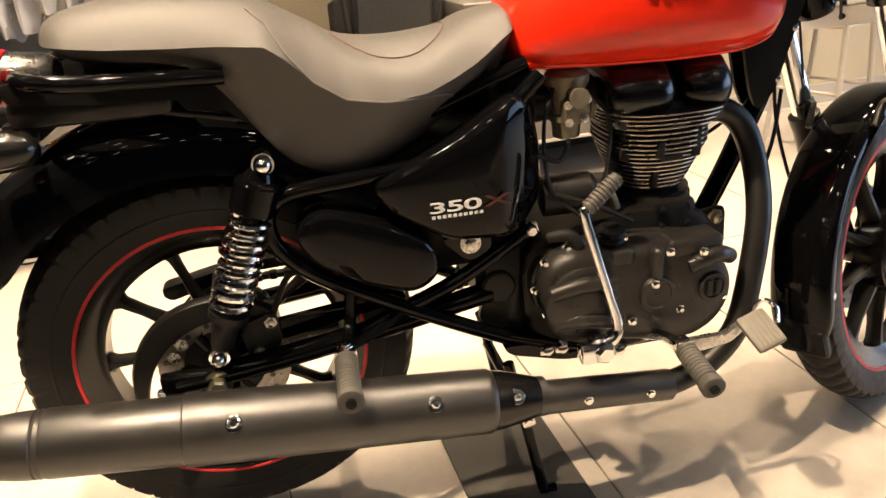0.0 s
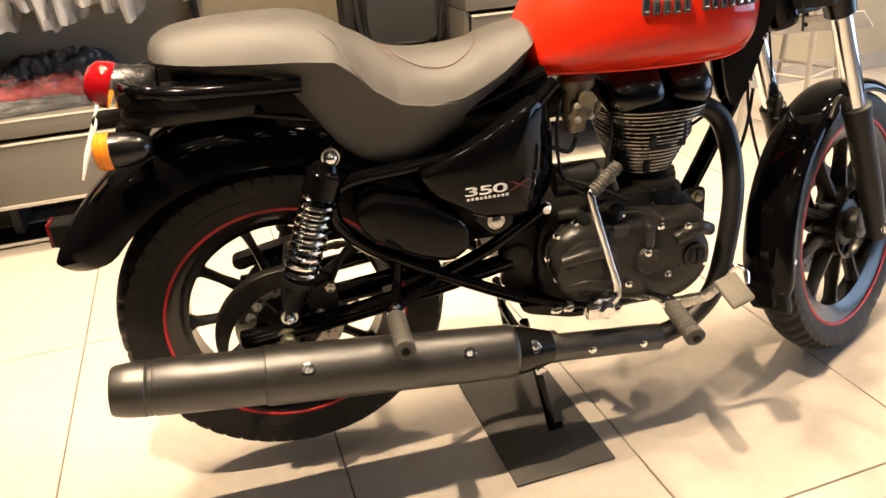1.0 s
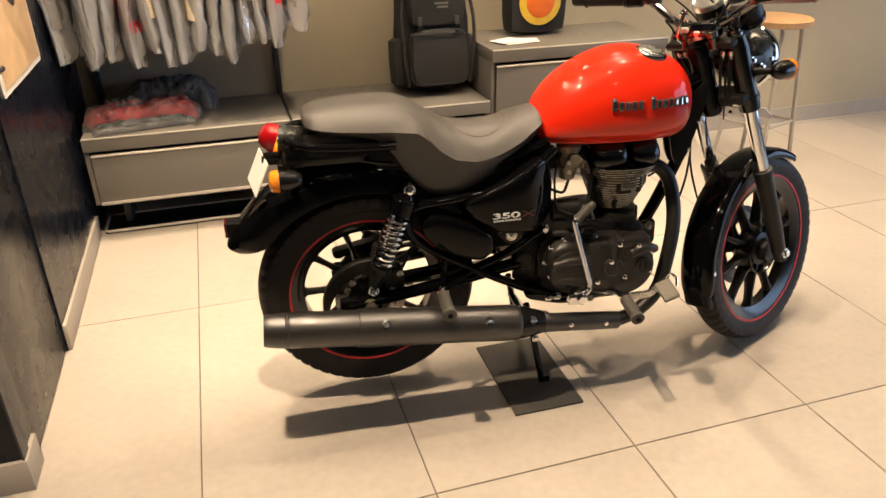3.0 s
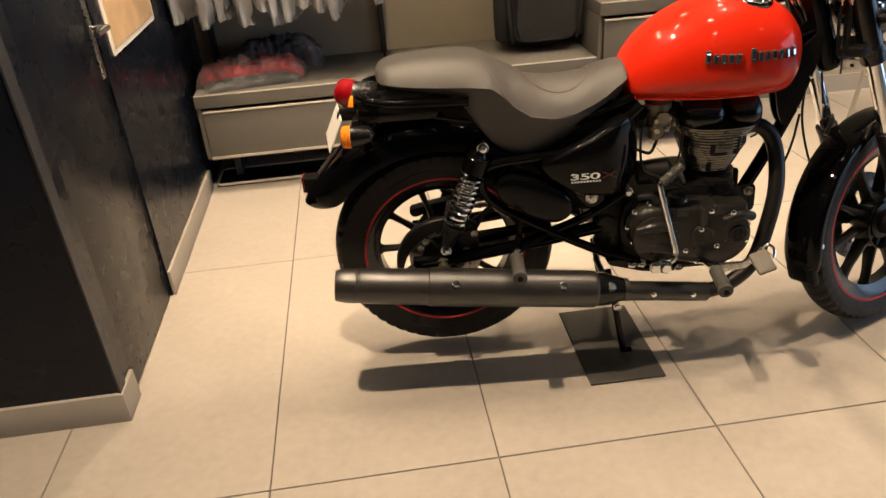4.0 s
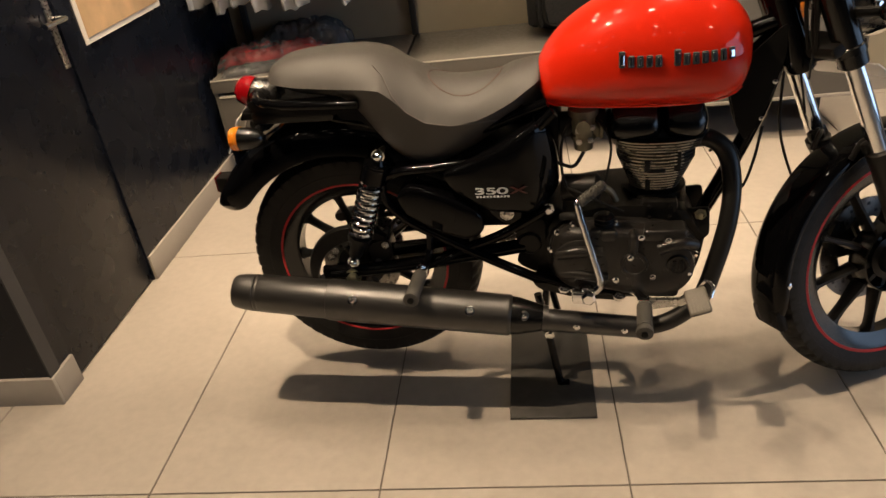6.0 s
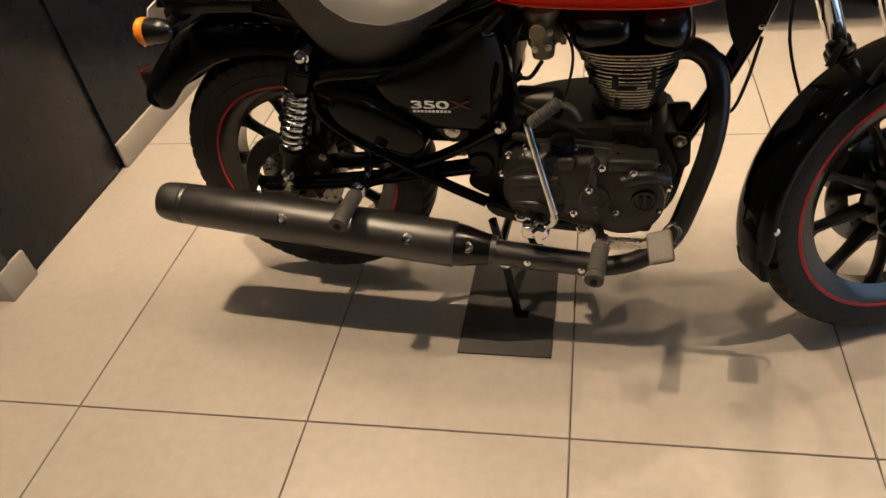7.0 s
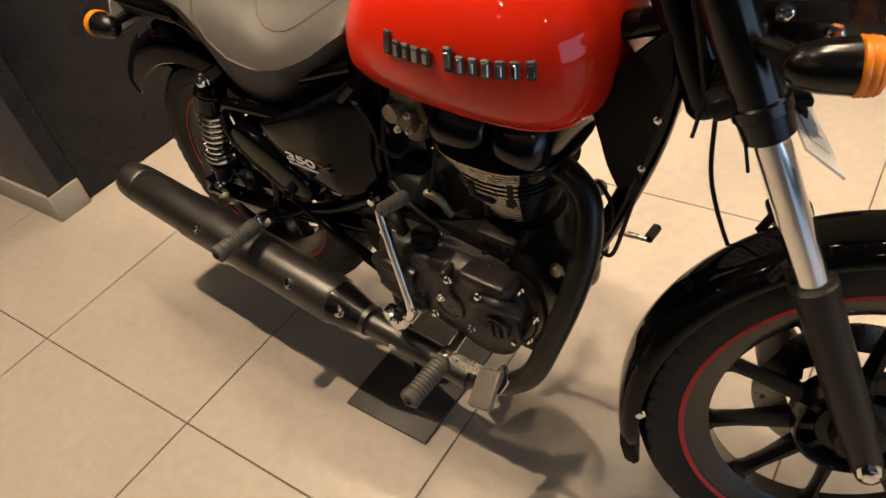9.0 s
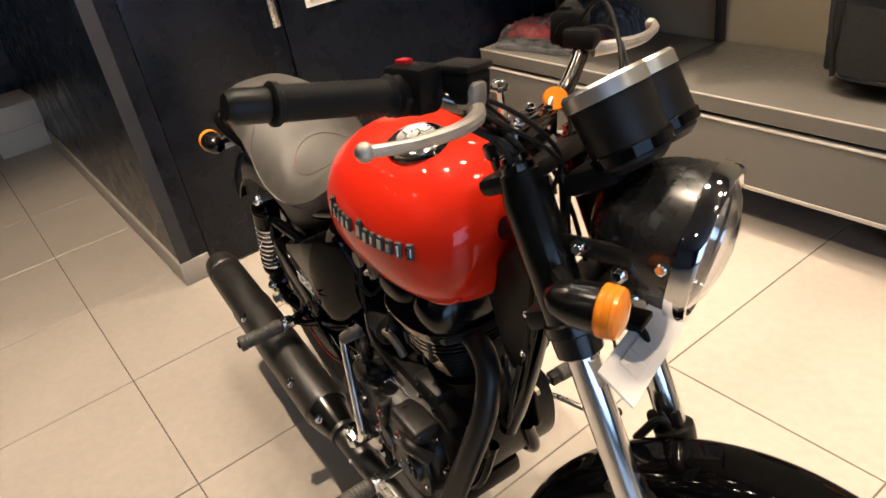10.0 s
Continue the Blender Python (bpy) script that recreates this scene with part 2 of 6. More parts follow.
def lathe(bm, prof, origin, axis, seg=24, caps=True):
    """Turn a profile of (along, radius) about an axis."""
    o, d = Vector(origin), Vector(axis).normalized()
    u = d.orthogonal().normalized()
    s = d.cross(u)
    return rings(bm, [[o + d * h + (u * math.cos(a) + s * math.sin(a)) * max(r, 1e-4) for a in (2 * math.pi * k / seg for k in range(seg))] for h, r in prof], True, caps)


def box(bm, c, size, bevel=0.0, rot=None, seg=2):
    m = Matrix.Translation(c) @ (rot if rot else Matrix()) @ Matrix.Diagonal((*size, 1))
    g = bmesh.ops.create_cube(bm, size=1, matrix=m)["verts"]
    if bevel:
        es = list({e for v in g for e in v.link_edges})
        bmesh.ops.bevel(bm, geom=es, offset=bevel, segments=seg, affect="EDGES", profile=0.5)
    return bm


def prism(bm, poly, y0, y1, bevel=0.0, seg=2):
    """A plate with an outline in x and z, between two values of y."""
    a = [bm.verts.new((x, y0, z)) for x, z in poly]
    b = [bm.verts.new((x, y1, z)) for x, z in poly]
    n = len(poly)
    fa, fb = bm.faces.new(a), bm.faces.new(list(reversed(b)))
    for i in range(n):
        bm.faces.new((a[(i + 1) % n], a[i], b[i], b[(i + 1) % n]))
    if bevel:
        es = list(set(fa.edges) | set(fb.edges))
        bmesh.ops.bevel(bm, geom=es, offset=bevel, segments=seg, affect="EDGES", profile=0.5)
    return bm


def rounded(poly, r, k=5):
    """Round the corners of an outline."""
    out, n = [], len(poly)
    for i in range(n):
        p, a, b = Vector(poly[i]), Vector(poly[i - 1]), Vector(poly[(i + 1) % n])
        da, db = (a - p), (b - p)
        ra = min(r, da.length * 0.48, db.length * 0.48)
        s, e = p + da.normalized() * ra, p + db.normalized() * ra
        for j in range(k + 1):
            t = j / k
            out.append(tuple((1 - t) ** 2 * s + 2 * t * (1 - t) * p + t * t * e))
    return out


def bolt(bm, p, axis, r=0.009, h=0.008):
    p, d = Vector(p), Vector(axis).normalized()
    lathe(bm, [(0, r * 1.5), (h * 0.25, r * 1.5), (h * 0.3, r), (h * 0.9, r), (h, r * 0.75)], p, d, 6)
    return bm


def part(name, bm, material, parent=None, label="", steer=False, flat=False, stuff=False):
    """One mesh object from a bmesh, under a thing or a part."""
    if steer:
        bm.transform(STEER)
    bmesh.ops.recalc_face_normals(bm, faces=bm.faces)
    me = bpy.data.meshes.new(name)
    bm.to_mesh(me)
    bm.free()
    me.materials.append(material)
    if not flat:
        for p in me.polygons:
            p.use_smooth = True
        me.set_sharp_from_angle(angle=radians(35))
    ob = new(name, me)
    if parent:
        ob.parent = parent
    if label:
        ob["label"] = label
    if stuff:
        ob["kind"] = "stuff"
    return ob


def thing(name, label, category, m=None, group="", kind=""):
    ob = new(name)
    ob.empty_display_size = 0.05
    if m is not None:
        ob.matrix_world = m
    return tagged(ob, label, category, group, kind)


def solid(name, bm, material, label="", category="", group="", kind="", m=None, flat=False):
    ob = part(name, bm, material, flat=flat)
    if m is not None:
        ob.matrix_world = m
    return tagged(ob, label, category, group, kind)


def letters(name, text, size, depth, m, material, parent, label=""):
    cu = bpy.data.curves.new(name, "FONT")
    cu.body, cu.size, cu.extrude, cu.offset = text, size, depth, 0.0003
    cu.space_character = 0.92
    tmp = new("tmp", cu)
    me = bpy.data.meshes.new_from_object(tmp.evaluated_get(bpy.context.evaluated_depsgraph_get()))
    bpy.data.objects.remove(tmp)
    me.transform(m)
    me.materials.clear()
    me.materials.append(material)
    ob = new(name, me)
    ob.parent = parent
    if label:
        ob["label"] = label
    return ob

# ---- the room ----
def slab(name, x0, x1, y0, y1, z0, z1, material, label="", kind="structure", bevel=0.0):
    bm = bm_new()
    box(bm, ((x0 + x1) / 2, (y0 + y1) / 2, (z0 + z1) / 2), (x1 - x0, y1 - y0, z1 - z0), bevel)
    return solid(name, bm, material, label, "", "", kind, flat=not bevel)


X0, X1, Y0, Y1 = -3.35, EAST, -6.0, 2.46          # inner faces of the room
PX, PY = -0.441, 0.357                            # corner of the navy closet block
floor = slab("floor", X0 - 0.2, X1 + 0.2, Y0 - 0.2, Y1 + 0.2, -0.15, -0.004, GROUT, "beige porcelain tile floor with dark thin joints")
slab("wall_north", X0 - 0.2, X1 + 0.2, Y1, Y1 + 0.2, 0, CEIL, WALL, "khaki painted back wall behind the display benches")
slab("wall_south", X0 - 0.2, X1 + 0.2, Y0 - 0.2, Y0, 0, CEIL, WALL_UNSEEN, "added taupe wall closing the unseen side of the showroom")
for nm, y0, y1, z0, z1 in (("wall_east_a", Y0, WY0, 0, CEIL), ("wall_east_b", WY1, Y1, 0, CEIL), ("wall_east_sill", WY0, WY1, 0, WZ0), ("wall_east_head", WY0, WY1, WZ1, CEIL)):
    slab(nm, X1, X1 + 0.2, y0, y1, z0, z1, WALL_UNSEEN, "added taupe wall round the shop window")
window = thing("window_1", "large shop window letting in cool daylight", "window", pose(X1 + 0.1, 0, 0), kind="structure")
for y0, y1, z0, z1 in ((WY0, WY1, WZ0, WZ0 + 0.06), (WY0, WY1, WZ1 - 0.06, WZ1), (WY0, WY0 + 0.06, WZ0 + 0.06, WZ1 - 0.06), (WY1 - 0.06, WY1, WZ0 + 0.06, WZ1 - 0.06), (-1.43, -1.37, WZ0 + 0.06, WZ1 - 0.06)):
    bm = bm_new()
    box(bm, (-0.03, (y0 + y1) / 2, (z0 + z1) / 2), (0.05, y1 - y0, z1 - z0), 0.004)
    part("window_frame", bm, GREY_DARK, window)
slab("wall_west", X0 - 0.2, X0, Y0, Y1, 0, CEIL, NAVY, "navy panelled end wall of the showroom")
slab("ceiling", X0 - 0.2, X1 + 0.2, Y0 - 0.2, Y1 + 0.2, CEIL, CEIL + 0.2, CEILING, "grey painted showroom ceiling")
slab("baseboard", 2.46, X1, Y1 - 0.014, Y1, 0, 0.10, SKIRTING, "grey baseboard along the back wall")

# ---- the motorcycle ----
BIKE = pose(0.547, 0.519, 0.011, 0, 0, -4.85)
bike = thing("motorcycle", "glossy red and black cruiser motorcycle standing on its centre stand", "motorcycle", BIKE)
RAKE = radians(22.5)
FUP = V(-math.sin(RAKE), 0, math.cos(RAKE))
FFW = V(math.cos(RAKE), 0, math.sin(RAKE))
AXLE_F, AXLE_R = V(1.339, 0.005, 0.3175), V(0, 0, 0.360)
PIVOT = AXLE_F - FFW * 0.05
STEER = Matrix.Translation(PIVOT) @ Matrix.Rotation(radians(28.0), 4, FUP) @ Matrix.Translation(-PIVOT)
R_, L_ = V(0, -1, 0), V(0, 1, 0)


def wheel(name, c, tyre_r, tyre_w, rim_r, spokes, steer, turn):
    hub_bm = bm_new()
    # rim: channel section turned about the axle
    w = tyre_w * 0.40
    lathe(hub_bm, [(-w, rim_r + 0.006), (-w + 0.006, rim_r + 0.008), (-w + 0.010, rim_r - 0.008), (-w * 0.45, rim_r - 0.026), (w * 0.45, rim_r - 0.026),
                   (w - 0.010, rim_r - 0.008), (w - 0.006, rim_r + 0.008), (w, rim_r + 0.006), (w - 0.004, rim_r - 0.012), (w * 0.5, rim_r - 0.040),
                   (-w * 0.5, rim_r - 0.040), (-w + 0.004, rim_r - 0.012), (-w, rim_r + 0.006)], c, L_, 72, False)
    spoke_loops = []
    for i in range(spokes):
        a = 2 * math.pi * (i + turn) / spokes
        d, t = V(math.cos(a), 0, math.sin(a)), V(-math.sin(a), 0, math.cos(a))
        loops = []
        for r, hw, hy in ((0.045, 0.016, 0.026), (0.08, 0.0110, 0.021), (rim_r - 0.085, 0.0070, 0.015), (rim_r - 0.05, 0.0095, 0.016), (rim_r - 0.030, 0.030, 0.020)):
            q = c + d * r
            loops.append([q + t * hw * 0.45 + L_ * hy, q + t * hw + L_ * hy * 0.3, q + t * hw - L_ * hy * 0.3, q + t * hw * 0.45 - L_ * hy,
                          q - t * hw * 0.45 - L_ * hy, q - t * hw - L_ * hy * 0.3, q - t * hw + L_ * hy * 0.3, q - t * hw * 0.45 + L_ * hy])
        spoke_loops.append(loops)
    rim = part(name, hub_bm, RIM_BLACK, bike, "black cast alloy wheel with red rim line", steer)
    for loops in spoke_loops:
        bm = bm_new()
        rings(bm, loops)
        part("spoke", bm, MATT_BLACK, rim, "", steer)
    bm = bm_new()
    lathe(bm, [(-0.062, 0.020), (-0.062, 0.036), (-0.034, 0.040), (-0.030, 0.056), (0.030, 0.056), (0.034, 0.040), (0.062, 0.036), (0.062, 0.020)], c, L_, 40)
    part("hub", bm, MATT_BLACK, rim, "", steer)
    bm = bm_new()
    lathe(bm, [(-0.020, 0.078), (-0.040, 0.082), (-0.043, 0.085), (-0.040, 0.088), (-0.020, 0.090), (0.010, 0.088), (0.010, 0.080), (-0.020, 0.078)], c, L_, 48, False)
    part("hub_flange", bm, RIM_BLACK, rim, "", steer)
    for s in (-1, 1):
        bm = bm_new()
        lathe(bm, [(s * (w + 0.0005), rim_r - 0.001), (s * (w + 0.0020), rim_r + 0.0005), (s * (w + 0.0020), rim_r + (0.0065 if steer else 0.0045)), (s * (w + 0.0005), rim_r + (0.008 if steer else 0.006))], c, L_, 96, False)
        part("rim_stripe", bm, RED_STRIPE, rim, "thin red line on the rim edge", steer)
    # tyre with chevron grooves
    bm = bm_new()
    n, k = 432, 15
    prof = []
    for j in range(k + 1):
        u = -1 + 2 * j / k
        if abs(u) < 0.62:
            a = u / 0.62 * radians(58)
            rad = tyre_r - (1 - math.cos(a)) * tyre_w * 0.40
            prof.append((math.sin(a) / math.sin(radians(58)) * tyre_w * 0.48, rad, True))
        else:
            q = (abs(u) - 0.62) / 0.38
            prof.append((math.copysign(tyre_w * (0.5 - 0.09 * q * q), u), tyre_r - tyre_w * 0.19 - (tyre_r - tyre_w * 0.19 - rim_r - 0.004) * q, False))
    loops = []
    for i in range(n):
        a = 2 * math.pi * i / n
        d = V(math.cos(a), 0, math.sin(a))
        loop = []
        for j, (y, r, tread) in enumerate(prof):
            g = 0.0045 if ((i + int(abs(j - k / 2) * 1.7)) % 8 < 2 and 0.8 < abs(j - k / 2) < 6.2) else 0
            loop.append(c + d * (r - g) + L_ * y)
        loops.append(loop)
    vs = [[bm.verts.new(p) for p in loop] for loop in loops]
    for i in range(n):
        for j in range(k):
            bm.faces.new((vs[i][j], vs[i][j + 1], vs[(i + 1) % n][j + 1], vs[(i + 1) % n][j]))
    part("tyre", bm, TYRE, rim, "black grooved rubber tyre", steer)
    for s in (-1,):
        bm = bm_new()
        lathe(bm, [(s * tyre_w * 0.47, rim_r + 0.030), (s * (tyre_w * 0.47 + 0.0015), rim_r + 0.034), (s * tyre_w * 0.47, rim_r + 0.038)], c, L_, 96, False)
        part("sidewall_bead", bm, TYRE, rim, "", steer)
    return rim


def disc(parent, c, y, r, steer):
    bm = bm_new()
    lathe(bm, [(y - 0.0022, r * 0.62), (y - 0.0022, r), (y + 0.0022, r), (y + 0.0022, r * 0.62), (y - 0.0022, r * 0.62)], c, L_, 72, False)
    part("brake_disc", bm, DISC, parent, "steel brake disc with drilled holes", steer)
    bm = bm_new()
    for i in range(28):
        a = 2 * math.pi * i / 28
        q = c + V(math.cos(a), 0, math.sin(a)) * r * (0.74 + 0.14 * (i % 2))
        lathe(bm, [(y - 0.0032, 0.0048), (y + 0.0032, 0.0048)], q, L_, 8)
    part("disc_hole", bm, INK, parent, "", steer, stuff=True)
    for i in range(6):
        bm = bm_new()
        a = 2 * math.pi * i / 6
        d = V(math.cos(a), 0, math.sin(a))
        tube(bm, [c + d * 0.04 + L_ * y, c + d * r * 0.66 + L_ * y], 0.009, 8, 0)
        part("disc_arm", bm, MATT_BLACK, parent, "", steer)


front_wheel = wheel("front_wheel", AXLE_F, 0.322, 0.092, 0.249, 10, True, 0.33)
disc(front_wheel, AXLE_F, 0.050, 0.138, True)
rear_wheel = wheel("rear_wheel", AXLE_R, 0.325, 0.122, 0.232, 10, False, 0.0)
disc(rear_wheel, AXLE_R, -0.068, 0.106, False)
bm = bm_new()
lathe(bm, [(0.066, 0.03), (0.066, 0.085), (0.072, 0.088), (0.072, 0.03)], AXLE_R, L_, 44)
part("sprocket", bm, STEEL, rear_wheel, "steel chain sprocket")

# front fork
for s in (-1, 1):
    o = AXLE_F + V(0, 0.092 * s, 0)
    bm = bm_new()
    lathe(bm, [(-0.035, 0.013), (-0.030, 0.020), (0.0, 0.023), (0.05, 0.024), (0.10, 0.027), (0.30, 0.0275), (0.318, 0.030), (0.330, 0.030), (0.334, 0.024)], o, FUP, 24)
    leg = part("fork_leg", bm, MATT_BLACK, bike, "black fork slider", True)
    bm = bm_new()
    lathe(bm, [(0.32, 0.0205), (0.56, 0.0205)], o, FUP, 24)
    part("stanchion", bm, CHROME, leg, "polished chrome fork tube", True)
    bm = bm_new()
    lathe(bm, [(0.545, 0.026), (0.548, 0.030), (0.575, 0.031), (0.578, 0.034), (0.592, 0.034), (0.595, 0.0305), (0.75, 0.0305), (0.765, 0.027), (0.782, 0.026), (0.785, 0.020)], o, FUP, 24)
    part("fork_shroud", bm, ROCKER_BLACK, leg, "satin black upper fork cover", True)
    bm = bm_new()
    bolt(bm, o + V(0, 0.020 * s, 0), V(0, s, 0), 0.012, 0.014)
    lathe(bm, [(-0.01, 0.016), (0.018, 0.016), (0.022, 0.012)], o, V(0, s, 0), 20)
    part("axle_nut", bm, CHROME, leg, "chrome axle nut", True)
    bm = bm_new()
    lathe(bm, [(0.783, 0.022), (0.792, 0.022), (0.795, 0.018), (0.802, 0.017), (0.804, 0.012)], o, FUP, 24)
    part("fork_cap", bm, DARK_CHROME, leg, "dark chromed fork cap bolt", True)
for h, t in ((0.60, 0.03), (0.775, 0.024)):
    bm = bm_new()
    c = AXLE_F + FUP * h - FFW * 0.015
    box(bm, c, (0.075, 0.22, t), 0.01, Matrix.Rotation(-RAKE, 4, "Y"))
    part("fork_yoke", bm, MATT_BLACK, bike, "black fork yoke", True)
bm = bm_new()
lathe(bm, [(0.56, 0.03), (0.57, 0.034), (0.60, 0.031), (0.74, 0.031), (0.77, 0.034), (0.785, 0.03)], AXLE_F - FFW * 0.05, FUP, 24)
part("steering_head", bm, GLOSS_BLACK, bike, "gloss black steering head tube")


def fender(name, c, a0, a1, r0, r1, w, steer, label, skirt=0.032):
    """A curved mudguard: an arched section carried round the wheel."""
    bm = bm_new()
    loops = []
    for i in range(49):
        f = i / 48
        a = radians(a0 + (a1 - a0) * f)
        d = V(math.cos(a), 0, math.sin(a))
        r = r0 + (r1 - r0) * max(0, (f - 0.45) / 0.55) ** 1.5
        tip = max(0, (f - 0.88) / 0.12)
        ww = w * (1 - 0.45 * tip ** 3)
        outer, inner = [], []
        for j in range(17):
            u = -1 + 2 * j / 16
            drop = skirt * (1 - 0.55 * tip ** 2) * abs(u) ** 3.2
            y = math.sin(u * math.pi / 2) * ww / 2
            outer.append(c + d * (r - drop) + L_ * y)
            inner.append(c + d * (r - drop - 0.0035) + L_ * y * 0.97)
        loops.append(outer + inner[::-1])
    rings(bm, loops)
    return part(name, bm, GLOSS_BLACK, bike, label, steer)


f_fender = fender("front_fender", AXLE_F, 62, 198, 0.345, 0.352, 0.116, True, "gloss black front mudguard", 0.030)
fender("rear_fender", AXLE_R, 42, 154, 0.422, 0.432, 0.184, False, "gloss black rear mudguard", 0.088)
for s in (-1, 1):
    # mudguard stays and flap
    bm = bm_new()
    tube(bm, [AXLE_F + FUP * 0.31 + V(0.0, s * 0.085, 0), AXLE_F + FUP * 0.34 + V(-0.01, s * 0.066, 0.012), AXLE_F + V(-0.17, s * 0.060, 0.285)], 0.007, 8)
    part("fender_stay", bm, MATT_BLACK, f_fender, "", True)
    bm = bm_new()
    bolt(bm, AXLE_F + V(-0.317, s * 0.052, 0.002), V(0, s, 0), 0.007, 0.006)
    part("fender_bolt", bm, CHROME, f_fender, "", True)
    bm = bm_new()
    box(bm, AXLE_F + FUP * 0.345 + V(-0.005, s * 0.082, 0), (0.05, 0.018, 0.03), 0.006, Matrix.Rotation(-RAKE, 4, "Y"))
    part("fork_brace", bm, MATT_BLACK, f_fender, "", True)
bm = bm_new()
prism(bm, rounded([(AXLE_F.x - 0.346, 0.255), (AXLE_F.x - 0.324, 0.255), (AXLE_F.x - 0.306, 0.196), (AXLE_F.x - 0.330, 0.196)], 0.012), -0.043, 0.043, 0.005)
part("mud_flap", bm, PLASTIC, f_fender, "matt black mudguard flap", True)
# front brake caliper, hose and cables
bm = bm_new()
prism(bm, rounded([(1.20, 0.36), (1.235, 0.42), (1.265, 0.40), (1.27, 0.335), (1.225, 0.315)], 0.015), 0.038, 0.10, 0.008)
prism(bm, rounded([(1.24, 0.37), (1.34, 0.40), (1.34, 0.375), (1.25, 0.33)], 0.01), 0.07, 0.085, 0.004)
caliper = part("brake_caliper", bm, MATT_BLACK, bike, "black front brake caliper", True)
for q in ((1.215, 0.375), (1.245, 0.345)):
    bm = bm_new()
    bolt(bm, (q[0], 0.102, q[1]), L_, 0.009)
    part("caliper_bolt", bm, STEEL, caliper, "", True)
bm = bm_new()
tube(bm, [(1.225, 0.095, 0.40), (1.16, 0.10, 0.50), (1.10, 0.095, 0.66), (1.085, 0.07, 0.82), (1.04, 0.03, 1.0), (0.985, -0.10, 1.13)], 0.0035, 8)
part("brake_hose", bm, RUBBER, bike, "black rubber brake hose", True)

# handlebar, grips, levers
bm = bm_new()
DROP = 0.016                             # the near end hangs a little lower
for s in (-1, 1):
    low = DROP if s < 0 else 0.0
    tube(bm, [(1.005, 0, 1.075), (1.005, 0.05 * s, 1.075), (1.013, 0.10 * s, 1.095), (1.010, 0.165 * s, 1.145 - low), (0.980, 0.200 * s, 1.160 - low), (0.917, 0.350 * s, 1.174 - low)], 0.0115, 12)
handlebar = part("handlebar", bm, DARK_CHROME, bike, "dark chromed tubular handlebar", True)
for s in (-1, 1):
    low = DROP if s < 0 else 0.0
    a, b = V(0.965, 0.230 * s, 1.164 - low), V(0.915, 0.352 * s, 1.174 - low)
    ax = (b - a).normalized()
    bm = bm_new()
    prof = [(0, 0.020), (0.004, 0.022)]
    for i in range(18):
        prof += [(0.008 + i * 0.0062, 0.0171), (0.0105 + i * 0.0062, 0.0178)]
    lathe(bm, prof + [(0.122, 0.0178), (0.124, 0.021), (0.129, 0.021), (0.131, 0.015)], a, ax, 20)
    part("grip", bm, RUBBER, handlebar, "ribbed black rubber grip", True)
    bm = bm_new()
    lathe(bm, [(0.130, 0.013), (0.134, 0.0165), (0.165, 0.0165), (0.172, 0.012)], a, ax, 18)
    part("bar_end", bm, MATT_BLACK, handlebar, "black bar end weight", True)
    bm = bm_new()
    lathe(bm, [(-0.052, 0.015), (-0.05, 0.021), (-0.004, 0.023), (0.0, 0.019)], a, ax, 16)
    box(bm, a - ax * 0.027 + V(0, 0, 0.006), (0.05, 0.045, 0.05), 0.009)
    pod = part("switch_pod", bm, PLASTIC, handlebar, "black switch housing", True)
    bm = bm_new()
    box(bm, a - ax * 0.025 + V(-0.008, 0, 0.032), (0.014, 0.015, 0.007), 0.002)
    part("switch", bm, RED_STRIPE if s < 0 else PLASTIC, pod, "red kill switch" if s < 0 else "", True)
    q = a - ax * 0.07
    bm = bm_new()
    box(bm, q + V(0.018, 0, 0.0), (0.05, 0.032, 0.03), 0.008)
    part("lever_perch", bm, ALU if s < 0 else MATT_BLACK, handlebar, "", True)
    bm = bm_new()
    lev = [q + V(0.035, 0, -0.014), q + V(0.052, 0.03 * s, -0.017), q + V(0.052, 0.07 * s, -0.021), q + V(0.035, 0.12 * s, -0.024), q + V(0.022, 0.148 * s, -0.024), q + V(0.012, 0.162 * s, -0.024)]
    if s > 0:
        lev = [p + V(0.050 * f, 0.012 * f, 0.028 * f) for p, f in zip(lev, (0, 0.3, 0.6, 0.9, 1.0, 1.0))]
    tube(bm, lev, [0.010, 0.009, 0.0075, 0.0065, 0.0062, 0.0062], 10)
    bmesh.ops.create_uvsphere(bm, u_segments=12, v_segments=8, radius=0.0095, matrix=Matrix.Translation(lev[-1]))
    part("lever", bm, ALU, handlebar, "bare aluminium hand lever", True)
bm = bm_new()
box(bm, (1.006, -0.158, 1.150), (0.044, 0.052, 0.034), 0.006)
res = part("brake_reservoir", bm, PLASTIC, handlebar, "black brake fluid reservoir", True)
bm = bm_new()
box(bm, (1.006, -0.158, 1.170), (0.046, 0.054, 0.008), 0.003)
part("reservoir_cap", bm, MATT_BLACK, res, "", True)
bm = bm_new()
box(bm, (1.004, 0, 1.062), (0.044, 0.125, 0.044), 0.010, None, 3)
part("bar_clamp", bm, DARK_CHROME, handlebar, "dark chromed handlebar clamp", True)
for s in (-1, 1):
    for dx in (-0.013, 0.013):
        bm = bm_new()
        bolt(bm, (1.004 + dx, 0.045 * s, 1.083), (0, 0, 1), 0.006, 0.008)
        part("clamp_bolt", bm, CHROME, handlebar, "", True)
